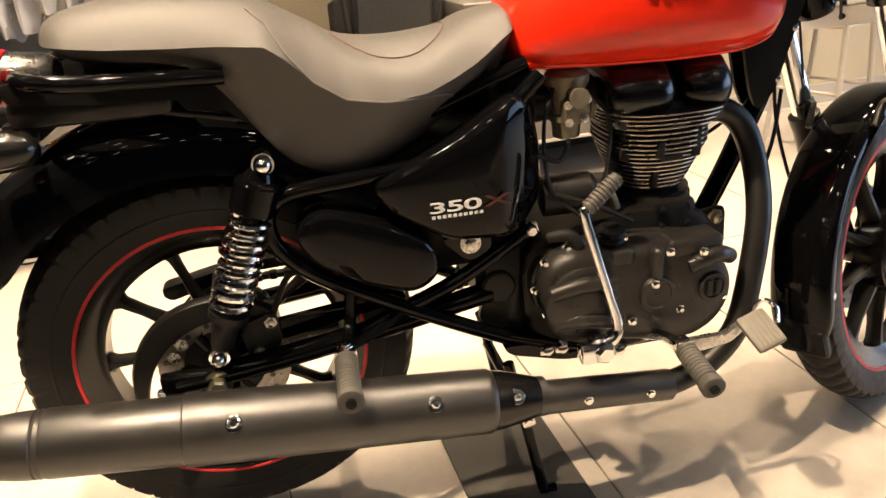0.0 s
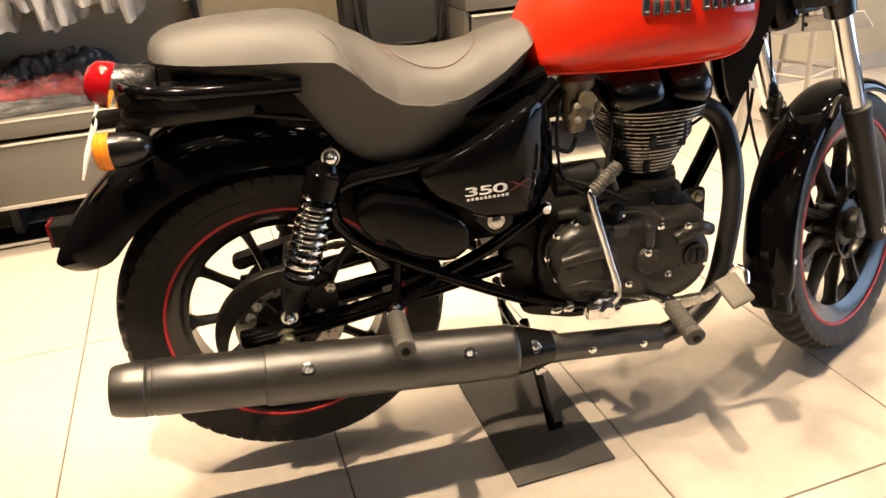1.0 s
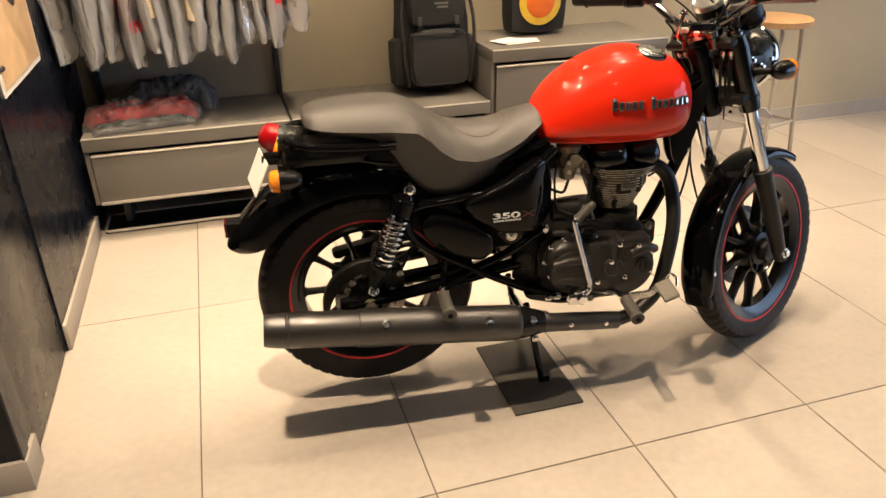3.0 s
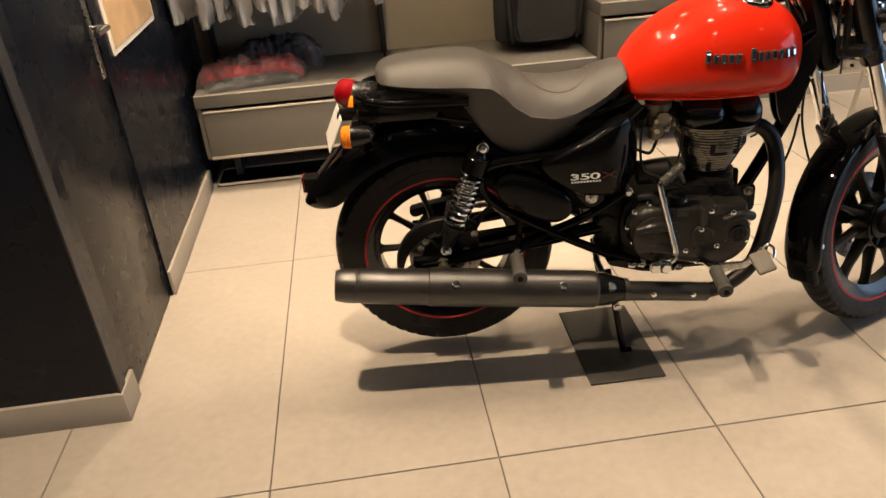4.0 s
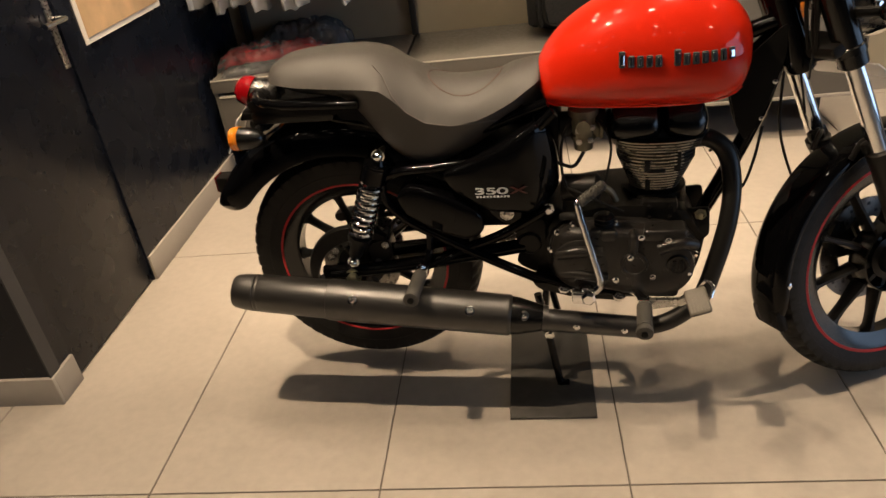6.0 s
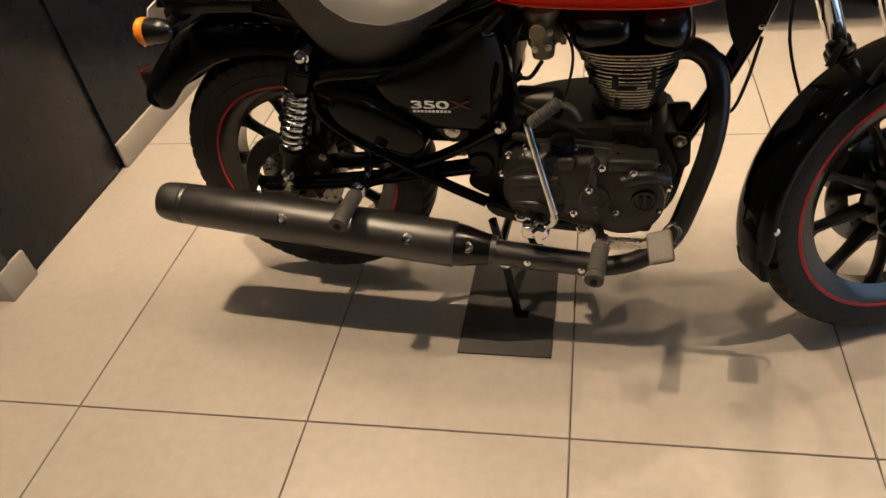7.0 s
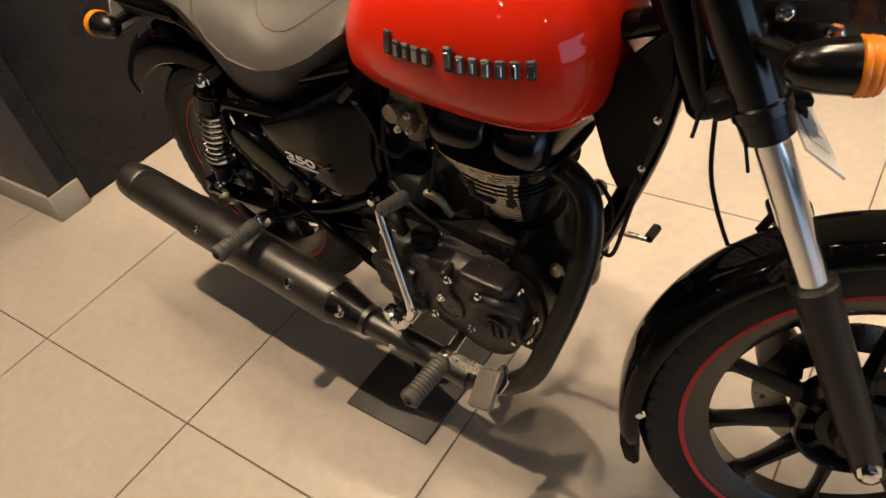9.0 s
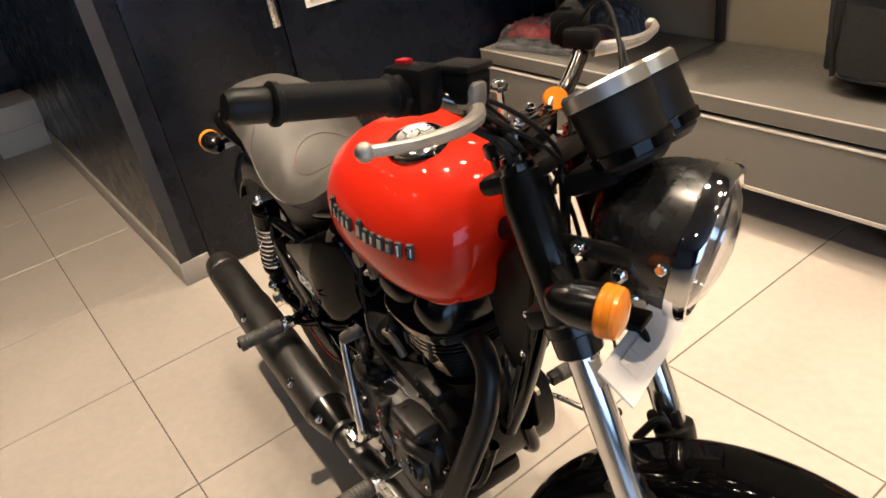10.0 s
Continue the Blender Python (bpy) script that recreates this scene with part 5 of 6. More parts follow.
part("side_plate", bm, ENGINE_BLACK, engine)
# carburettor, intake, starter motor
bm = bm_new()
tube(bm, [(0.655, -0.02, 0.735), (0.60, -0.02, 0.725), (0.53, -0.02, 0.72)], [0.026, 0.030, 0.032], 16)
part("intake_rubber", bm, RUBBER, engine, "black intake rubber")
bm = bm_new()
lathe(bm, [(-0.050, 0.014), (-0.046, 0.022), (-0.020, 0.025), (-0.018, 0.030), (-0.008, 0.030), (-0.006, 0.026), (0.03, 0.028), (0.042, 0.036), (0.055, 0.036), (0.065, 0.026)], (0.600, -0.045, 0.715), (0, 0, 1), 20)
box(bm, (0.602, -0.070, 0.715), (0.040, 0.026, 0.040), 0.006)
lathe(bm, [(0, 0.012), (0.02, 0.012), (0.022, 0.016), (0.03, 0.016)], (0.60, -0.075, 0.742), R_, 14)
lathe(bm, [(-0.03, 0.020), (0.03, 0.020), (0.032, 0.024), (0.04, 0.024)], (0.605, -0.04, 0.715), (1, 0, 0), 18)
carb = part("carburettor", bm, BRASSY, bike, "dull alloy carburettor")
bm = bm_new()
for q in ((0.588, 0.728), (0.616, 0.704), (0.590, 0.700), (0.62, 0.735)):
    bolt(bm, (q[0], -0.084, q[1]), R_, 0.005, 0.008)
part("carburettor_fitting", bm, ALU, carb, stuff=True)
for pts, r in (([(0.60, -0.06, 0.665), (0.575, -0.085, 0.64), (0.535, -0.09, 0.655)], 0.0045), ([(0.62, -0.05, 0.76), (0.66, -0.075, 0.70), (0.655, -0.09, 0.63), (0.63, -0.10, 0.56)], 0.003), ([(0.585, -0.05, 0.775), (0.55, -0.08, 0.70), (0.555, -0.095, 0.60), (0.60, -0.11, 0.55)], 0.0035)):
    bm = bm_new()
    tube(bm, pts, r, 8)
    part("hose", bm, RUBBER, bike, "thin black rubber hose")
bm = bm_new()
tube(bm, [(0.61, -0.09, 0.565), (0.635, -0.095, 0.588), (0.66, -0.09, 0.575), (0.675, -0.085, 0.545)], 0.008, 10)
part("engine_lever", bm, BRASSY, engine, "small bare metal lever behind the cylinder")
for pts in ([(1.00, -0.035, 0.70), (0.985, -0.05, 0.62), (0.965, -0.052, 0.555), (0.935, -0.05, 0.56)], [(0.90, 0.02, 0.62), (0.93, -0.02, 0.66), (0.955, -0.03, 0.63), (0.95, -0.03, 0.58)]):
    bm = bm_new()
    tube(bm, pts, 0.0035, 8)
    part("wire", bm, RUBBER, bike, "thin black wire")
bm = bm_new()
lathe(bm, [(0, 0.02), (0.005, 0.034), (0.085, 0.034), (0.092, 0.028), (0.10, 0.012)], (0.545, -0.065, 0.575), (1, -0.15, 0.05), 24)
part("starter_motor", bm, MATT_BLACK, engine, "black starter motor")
bm = bm_new()
tube(bm, [(0.545, -0.11, 0.52), (0.575, -0.125, 0.525), (0.590, -0.13, 0.505)], 0.011, 12)
tube(bm, [(0.56, -0.10, 0.59), (0.62, -0.12, 0.57), (0.69, -0.115, 0.53)], 0.004, 8)
part("breather_pipe", bm, RUBBER, engine, "black breather hose")
bm = bm_new()
lathe(bm, [(0, 0.024), (0.006, 0.022), (0.010, 0.025), (0.016, 0.022), (0.020, 0.025), (0.028, 0.015)], (0.645, -0.13, 0.508), (0, 0, 1), 20)
part("oil_cap", bm, PLASTIC, engine, "ribbed black oil filler cap")

# exhaust
bm = bm_new()
tube(bm, [(0.835, -0.030, 0.672), (0.885, -0.038, 0.678), (0.924, -0.048, 0.645), (0.938, -0.075, 0.58), (0.930, -0.112, 0.50), (0.903, -0.145, 0.40), (0.874, -0.165, 0.32), (0.826, -0.176, 0.272), (0.768, -0.180, 0.244), (0.69, -0.184, 0.240), (0.50, -0.195, 0.272)], 0.0215, 20, 8)
pipe = part("exhaust_pipe", bm, PIPE_BLACK, bike, "satin black exhaust header pipe")
bm = bm_new()
a, b = V(0.742, -0.182, 0.237), V(0.490, -0.196, 0.272)
ax = (b - a).normalized()
lathe(bm, [(0, 0.022), (0.002, 0.0275), ((b - a).length - 0.002, 0.0285), ((b - a).length, 0.022)], a, ax, 28)
part("heat_shield", bm, SILENCER_BLACK, pipe, "satin black heat shield")
for q in ((0.576, -0.2185, 0.264), (0.692, -0.2115, 0.248)):
    bm = bm_new()
    bolt(bm, q, (0.0, -1, -0.1), 0.006, 0.005)
    part("shield_screw", bm, CHROME, pipe)
bm = bm_new()
m0, m1 = V(-0.310, -0.205, 0.369), V(0.492, -0.196, 0.276)
ax = (m1 - m0).normalized()
L = (m1 - m0).length
lathe(bm, [(0.02, 0.0320), (0.002, 0.0357), (0.0, 0.0414), (0.006, 0.0446), (0.030, 0.0479), (0.056, 0.0493), (0.058, 0.0478), (0.062, 0.0495), (0.068, 0.0481), (0.072, 0.0500), (0.255, 0.0512), (0.257, 0.0541), (0.260, 0.0545),
           (L - 0.090, 0.0527), (L - 0.084, 0.0527), (L - 0.078, 0.0490)], m0, ax, 48)
sil = part("silencer", bm, SILENCER_BLACK, bike, "long satin black silencer")
bm = bm_new()
lathe(bm, [(L - 0.082, 0.0495), (L - 0.060, 0.0475), (L - 0.012, 0.036), (L, 0.033)], m0, ax, 48)
part("silencer_cone", bm, ROCKER_BLACK, sil, "smooth black cone of the silencer")
bm = bm_new()
lathe(bm, [(0.02, 0.034), (0.022, 0.002)], m0, ax, 32, False)
part("silencer_bore", bm, INK, sil)
side = ax.cross(V(0, 0, 1)).normalized()
for h, r in ((0.332, 0.0541), (0.630, 0.0531), (0.764, 0.0435)):
    bm = bm_new()
    nrm = (side * 0.78 + V(0, 0, 0.62)).normalized()
    q = m0 + ax * h + nrm * r
    lathe(bm, [(-0.004, 0.0135), (0.0008, 0.0125), (0.002, 0.010)], q, nrm, 24)
    lathe(bm, [(0.001, 0.007), (0.004, 0.007), (0.006, 0.005)], q, nrm, 6)
    part("silencer_bolt", bm, CHROME, sil, "chrome silencer bolt and washer")
bm = bm_new()
lathe(bm, [(L - 0.002, 0.033), (L + 0.012, 0.033)], m0, ax, 28)
part("exhaust_clamp", bm, SILENCER_BLACK, sil)

# kick starter, pegs, pedal, stand
bm = bm_new()
tube(bm, [(0.603, -0.196, 0.350), (0.626, -0.197, 0.362), (0.634, -0.194, 0.385), (0.620, -0.186, 0.44), (0.585, -0.166, 0.570), (0.588, -0.160, 0.584)], [0.011, 0.0105, 0.0095, 0.0085, 0.0085, 0.010], 12)
kick = part("kick_starter", bm, CHROME, bike, "chrome kick starter lever with rubber pad")
bm = bm_new()
lathe(bm, [(-0.06, 0.014), (-0.01, 0.016), (-0.005, 0.020), (0.022, 0.020), (0.026, 0.015)], (0.599, -0.178, 0.348), R_, 20)
box(bm, (0.584, -0.198, 0.344), (0.036, 0.030, 0.034), 0.008)
lathe(bm, [(-0.03, 0.012), (-0.022, 0.019), (0.016, 0.019), (0.022, 0.013)], (0.606, -0.198, 0.346), R_, 6)
part("kick_pivot", bm, CHROME, kick, "chrome kick starter pivot")
bm = bm_new()
lathe(bm, [(0, 0.010)] + [(0.004 + i * 0.007 + d, r) for i in range(9) for d, r in ((0, 0.013), (0.0045, 0.013), (0.0055, 0.011))] + [(0.07, 0.012), (0.074, 0.006)], (0.588, -0.164, 0.582), V(0.78, 0.16, 0.60), 18)
part("kick_pad", bm, PEG_RUBBER, kick, "ribbed rubber kick pad")


def peg(a, b, label):
    a, b = Vector(a), Vector(b)
    ax, n = (b - a).normalized(), (b - a).length
    bm = bm_new()
    lathe(bm, [(0, 0.010), (0.003, 0.0165)] + [(0.006 + i * 0.0075 + d, r) for i in range(int((n - 0.022) / 0.0075)) for d, r in ((0, 0.018), (0.006, 0.018), (0.0068, 0.0165))] + [(n - 0.014, 0.0195), (n - 0.002, 0.0195), (n, 0.016)], a, ax, 18)
    ob = part("foot_peg", bm, PEG_RUBBER, bike, label)
    bm = bm_new()
    lathe(bm, [(n - 0.001, 0.008), (n + 0.004, 0.008), (n + 0.005, 0.004)], a, ax, 12)
    part("peg_end", bm, PLASTIC, ob)
    return ob


for s in (-1, 1):
    peg((0.192, 0.188 * s, 0.406), (0.188, 0.300 * s, 0.403), "ribbed grey rubber passenger footpeg")
    pg = peg((0.735, 0.233 * s, 0.343), (0.729, 0.333 * s, 0.332), "ribbed grey rubber rider footpeg")
    bm = bm_new()
    tube(bm, [(0.70, 0.11 * s, 0.31), (0.725, 0.18 * s, 0.338), (0.735, 0.232 * s, 0.343)], 0.010, 10)
    box(bm, (0.735, 0.222 * s, 0.343), (0.026, 0.024, 0.026), 0.004)
    part("peg_bracket", bm, CHROME if s < 0 else MATT_BLACK, pg, "chrome peg bracket")
bm = bm_new()
tube(bm, [(0.700, 0.150, 0.320), (0.760, 0.185, 0.335), (0.840, 0.200, 0.348), (0.900, 0.212, 0.345)], 0.006, 8)
shift = part("gear_lever", bm, STEEL, bike, "steel gear lever with a rubber toe piece")
bm = bm_new()
lathe(bm, [(0, 0.006), (0.002, 0.010), (0.040, 0.010), (0.043, 0.007)], (0.902, 0.212, 0.345), L_, 14)
part("toe_piece", bm, RUBBER, shift)
bm = bm_new()
prism(bm, rounded([(0.725, 0.336), (0.735, 0.350), (0.815, 0.350), (0.843, 0.366), (0.850, 0.355), (0.825, 0.334), (0.74, 0.322)], 0.006), -0.225, -0.213, 0.002)
pedal = part("brake_pedal", bm, STEEL, bike, "steel rear brake pedal with ribbed pad")
bm = bm_new()
TILT_PAD = Matrix.Rotation(radians(-20), 4, "Y") @ Matrix.Rotation(radians(28), 4, "X")
box(bm, (0.850, -0.262, 0.372), (0.050, 0.068, 0.014), 0.006, TILT_PAD)
part("pedal_pad", bm, PAD_RUBBER, pedal, "ribbed rubber pedal pad")
for i in range(6):
    bm = bm_new()
    box(bm, Vector((0.850, -0.262, 0.372)) + TILT_PAD.to_3x3() @ V(-0.018 + 0.0072 * i, 0, 0.007), (0.0042, 0.056, 0.0014), 0, TILT_PAD)
    part("pad_rib", bm, PAD_RUBBER, pedal)
bm = bm_new()
tube(bm, [(0.842, -0.226, 0.362), (0.868, -0.228, 0.405), (0.884, -0.245, 0.400), (0.878, -0.262, 0.382)], 0.004, 8)
part("pedal_loop", bm, CHROME, pedal)
bm = bm_new()
for s in (-1, 1):
    tube(bm, [(0.475, 0.095 * s, 0.28), (0.50, 0.110 * s, 0.16), (0.525, 0.128 * s, 0.022), (0.532, 0.130 * s, 0.009)], 0.0105, 12)
    tube(bm, [(0.520, 0.130 * s, 0.008), (0.552, 0.130 * s, 0.008)], 0.0085, 12, 0)
tube(bm, [(0.49, -0.105, 0.20), (0.49, 0.105, 0.20)], 0.011, 10, 0)
stand = part("centre_stand", bm, GLOSS_BLACK, bike, "gloss black centre stand resting on a rubber mat")
bm = bm_new()
bolt(bm, (0.503, -0.122, 0.165), R_, 0.009, 0.008)
part("stand_bolt", bm, CHROME, stand)
# ---- closet block and its door ----
DOOR0, DOOR1 = 0.47, 1.036
slab("wall_closet_front", X0, PX, PY, PY + 0.1, 0, CEIL, NAVY, "dark navy panel wall of the closet")
slab("wall_closet_corner", PX - 0.1, PX, PY + 0.1, DOOR0, 0, CEIL, NAVY, "dark navy corner post of the closet")
slab("wall_closet_side", PX - 0.1, PX, DOOR1, Y1, 0, CEIL, NAVY, "dark navy side wall of the closet")
slab("wall_closet_head", PX - 0.1, PX, DOOR0, DOOR1, 2.1, CEIL, NAVY, "dark navy panel above the closet door")
door = thing("door_1", "closed flush navy door with a steel lever handle", "door", pose(0, 0, 0), kind="structure")
bm = bm_new()
box(bm, (PX - 0.028, (DOOR0 + DOOR1) / 2, 1.052), (0.044, DOOR1 - DOOR0 - 0.008, 2.088), 0.002)
part("door_leaf", bm, NAVY, door)
bm = bm_new()
box(bm, (PX - 0.003, DOOR1 - 0.032, 0.965), (0.008, 0.030, 0.25), 0.003)
part("handle_plate", bm, STEEL, door, "brushed steel handle plate")
bm = bm_new()
tube(bm, [(PX, DOOR1 - 0.032, 0.995), (PX + 0.045, DOOR1 - 0.032, 0.995), (PX + 0.05, DOOR1 - 0.05, 0.995), (PX + 0.05, DOOR1 - 0.15, 0.995)], 0.009, 10, 4)
part("door_handle", bm, CHROME, door, "chrome lever handle")
slab("trim_corner", PX + 0.0005, PX + 0.006, PY - 0.006, PY + 0.045, 0.10, CEIL, PANEL_EDGE, "dark edge strip on the closet corner")
for nm, x0, x1, y0, y1 in (("baseboard_closet_front", X0, PX + 0.012, PY - 0.013, PY), ("baseboard_closet_corner", PX, PX + 0.012, PY, DOOR0 - 0.006), ("baseboard_closet_side", PX, PX + 0.012, DOOR1 + 0.002, 2.02)):
    slab(nm, x0, x1, y0, y1, 0, 0.10, SKIRTING, "grey laminate baseboard of the navy closet", bevel=0.0015)
# poster on the closet side
poster = thing("poster", "printed poster of a sandy scene on the navy closet wall", "poster", pose(PX, 1.44, 1.036, 0, 0, 0))
bm = bm_new()
box(bm, (0.0025, 0, 0.20), (0.005, 0.60, 0.72), 0.0)
part("sheet", bm, PAPER, poster)
bm = bm_new()
box(bm, (0.006, 0, -0.02), (0.002, 0.56, 0.24), 0.0)
part("sand_print", bm, SAND, poster)
bm = bm_new()
prism(bm, rounded([(-0.10, 0.02), (-0.02, 0.10), (0.08, 0.09), (0.12, 0.0), (0.04, -0.04)], 0.02), 0, 0.002)
bm.transform(pose(0.0075, 0.05, 0.10, 0, 0, 90))
part("dark_print", bm, INK, poster)

# ---- low display benches and the taller cabinet ----
def bench(x0, x1, y0, y1, z_top, z_low, label):
    ob = thing("display_bench", label, "bench", pose((x0 + x1) / 2, (y0 + y1) / 2, 0), "grey display units")
    w, d = x1 - x0, y1 - y0
    bm = bm_new()
    box(bm, (0, 0, z_top - 0.03), (w, d, 0.06), 0.004)
    part("top_board", bm, GREY, ob, "grey laminate top")
    bm = bm_new()
    box(bm, (-w / 2 + 0.010, 0.008, (z_top - 0.06 + z_low) / 2), (0.02, d - 0.016, z_top - 0.06 - z_low), 0.002)
    box(bm, (w / 2 - 0.010, 0.008, (z_top - 0.06 + z_low) / 2), (0.02, d - 0.016, z_top - 0.06 - z_low), 0.002)
    box(bm, (0, 0.008, z_low + 0.01), (w - 0.04, d - 0.016, 0.02), 0.002)
    box(bm, (0, d / 2 - 0.01, (z_top - 0.06 + z_low) / 2), (w - 0.04, 0.02, z_top - 0.06 - z_low), 0.0)
    part("carcass", bm, GREY, ob)
    bm = bm_new()
    box(bm, (0, -d / 2 + 0.0015, z_top - 0.0012), (w - 0.004, 0.007, 0.006), 0.0015)
    part("edge_strip", bm, ALU_TRIM, ob, "pale strip along the upper front edge")
    bm = bm_new()
    box(bm, (0, -d / 2 + 0.002, z_low + 0.008), (w - 0.050, 0.006, 0.014), 0.0015)
    part("lower_strip", bm, SKIRTING, ob, "pale strip along the lower edge")
    bm = bm_new()
    zf0, zf1 = z_low + 0.006, z_top - 0.085
    box(bm, (0, -d / 2 + 0.012, (zf0 + zf1) / 2), (w - 0.050, 0.018, zf1 - zf0), 0.003)
    dr = part("drawer_front", bm, GREY, ob, "grey drawer front")
    bm = bm_new()
    box(bm, (0, -d / 2 + 0.012, zf1 + 0.005), (w - 0.050, 0.030, 0.008), 0.002)
    part("pull_strip", bm, ALU_TRIM, dr, "aluminium pull strip on the drawer's upper edge")
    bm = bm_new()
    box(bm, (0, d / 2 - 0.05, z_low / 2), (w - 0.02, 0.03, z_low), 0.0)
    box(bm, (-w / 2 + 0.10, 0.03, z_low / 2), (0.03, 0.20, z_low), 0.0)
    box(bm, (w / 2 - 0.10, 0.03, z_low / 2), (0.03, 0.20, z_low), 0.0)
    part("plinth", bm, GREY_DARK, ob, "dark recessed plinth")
    return ob


BY = 1.93
bench(-0.408, 0.488, BY, Y1 - 0.005, 0.490, 0.180, "long grey laminate display bench beside the navy closet")
bench(0.498, 1.472, BY, Y1 - 0.005, 0.490, 0.180, "long grey laminate display bench carrying a backpack")
bench(1.480, 2.45, BY, Y1 - 0.005, 0.735, 0.180, "taller grey laminate display cabinet with a drawer")
# tray under the bench
tray = thing("floor_tray", "black shallow tray with a pale edge under the bench", "tray", pose(0.0, 2.12, 0))
bm = bm_new()
box(bm, (0, 0, 0.008), (0.82, 0.20, 0.012), 0.003)
part("base", bm, PLASTIC, tray)
bm = bm_new()
o = rounded([(-0.41, -0.10), (0.41, -0.10), (0.41, 0.10), (-0.41, 0.10)], 0.03)
tube(bm, [V(x, y, 0.014) for x, y in o + [o[0]]], 0.007, 8, 0)
part("rim", bm, ALU_TRIM, tray, "pale metal rim")

# uprights with rail and hanging garments
for ux in (0.493, -0.36):
    up = thing("slotted_upright", "black slotted wall upright behind the bench", "upright", pose(ux, Y1 - 0.02, 0.491), "wall uprights")
    bm = bm_new()
    box(bm, (0, 0, 0.80), (0.028, 0.035, 1.6), 0.002)
    part("channel", bm, GREY_DARK, up)
    bm = bm_new()
    for i in range(16):
        box(bm, (0, -0.0185, 0.15 + 0.09 * i), (0.006, 0.002, 0.03))
    part("slot", bm, INK, up, stuff=True)
rail = thing("clothes_rail", "black round clothes rail on brackets", "rail", pose(0.06, 2.18, 1.68))
bm = bm_new()
tube(bm, [(-0.46, 0, 0), (0.58, 0, 0)], 0.0125, 12, 0)
part("bar", bm, GREY_DARK, rail)
for ux in (-0.42, 0.433):
    bm = bm_new()
    tube(bm, [(ux, 0, 0), (ux, 0.245, 0.0)], 0.009, 8, 0)
    part("bracket", bm, GREY_DARK, rail)


def garment(x, colour, length, width, seed):
    """A shirt on a hanger inside a clear film sleeve, hanging edge-on to the room."""
    rnd = random.Random(seed)
    g = thing("bagged_garment", f"{colour} garment hanging in a clear plastic sleeve", "garment", pose(x, 2.18, 1.68, 0, 0, rnd.uniform(-9, 9)), "garments on the rail")
    bm = bm_new()
    tube(bm, [(0, 0, 0.012), (0, 0.015, 0.0), (0, 0.012, -0.03), (0, 0, -0.05), (0, -0.17, -0.11)], 0.003, 6)
    tube(bm, [(0, 0, -0.05), (0, 0.17, -0.11)], 0.003, 6, 0)
    part("hanger", bm, STEEL, g, "wire hanger")
    drop = 0.10 + 0.05 * rnd.random()
    for nm, mt, ln, wx, grow in (("cloth", CLOTH[colour], length - drop, width * 0.85, 0.006), ("film_sleeve", FILM, length, width, 0.014)):
        bm = bm_new()
        loops = []
        fine = nm == "film_sleeve"
        n = 44 if fine else 28
        for j in range(25):
            f = j / 24
            z = -0.05 - ln * f
            hy = 0.055 + grow + 0.17 * min(1, f * 6)
            tuck = 1 - 0.35 * max(0, (f - 0.9) / 0.1) ** 2 if fine else 1
            loop = []
            for i in range(n):
                a = 2 * math.pi * i / n
                wob = 0.5 * noise.noise(V(math.cos(a) * 1.6, math.sin(a) * 2.2 + seed * 3.1, f * 3.0)) + (0.55 * noise.noise(V(math.cos(a) * 3.5, math.sin(a) * 7 + seed, f * 9 * (0.5 + f))) if fine else 0.2 * math.sin(a * 7 + seed))
                loop.append(V(math.cos(a) * wx * tuck * (0.86 + 0.28 * f + 0.75 * wob) + 0.01 * math.sin(f * 7 + seed) + 0.010 * wob, math.sin(a) * hy * (1 + 0.07 * wob), z + (0.030 if fine else 0.01) * noise.noise(V(math.sin(a) * 2.5, seed, 1)) * f))
            loops.append(loop)
        rings(bm, loops, True, nm == "cloth")
        part(nm, bm, mt, g)


cols = ["grey", "grey", "dark", "grey", "red", "cream", "grey", "grey", "cream", "grey", "dark", "grey", "grey", "red", "grey"]
for i, c in enumerate(cols):
    garment(-0.395 + 0.068 * i, c, 0.83 + 0.035 * math.sin(i * 2.1) + (0.04 if i in (2, 6) else 0) - (0.05 if i > 11 else 0), 0.036 + 0.007 * (i % 3), i + 1)


def crumple(p, name, material, size, c, seed, rough, flat=False):
    """A heap of cloth or film: a low mound with creases."""
    bm = bm_new()
    n, m2 = 56, 34
    top = []
    for i in range(n + 1):
        row = []
        for j in range(m2 + 1):
            u, v = -1 + 2 * i / n, -1 + 2 * j / m2
            e = max(0, 1 - abs(u) ** 5) * max(0, 1 - abs(v) ** 5)
            q = 0.55 * noise.noise(V(u * 2.2 + seed, v * 2.2, 0.5)) + (0.3 - abs(noise.noise(V(u * 4.5, v * 3 + seed, 2.5)))) * 0.9 + (0.22 - abs(noise.noise(V(u * 11, v * 7 + seed, 5.5)))) * 0.55
            row.append(bm.verts.new((c[0] + u * size[0] / 2 * (1 + 0.06 * q), c[1] + v * size[1] / 2 * (1 + 0.08 * q), c[2] + max(0.001, size[2] * e ** 0.5 * (1 + rough * q)))))
        top.append(row)
    for i in range(n):
        for j in range(m2):
            bm.faces.new((top[i][j], top[i + 1][j], top[i + 1][j + 1], top[i][j + 1]))
    low = [[bm.verts.new((v.co.x, v.co.y, c[2])) for v in row] for row in top]
    for i in range(n):
        for j in range(m2):
            bm.faces.new((low[i][j], low[i][j + 1], low[i + 1][j + 1], low[i + 1][j]))
    return part(name, bm, material, p, flat=flat)


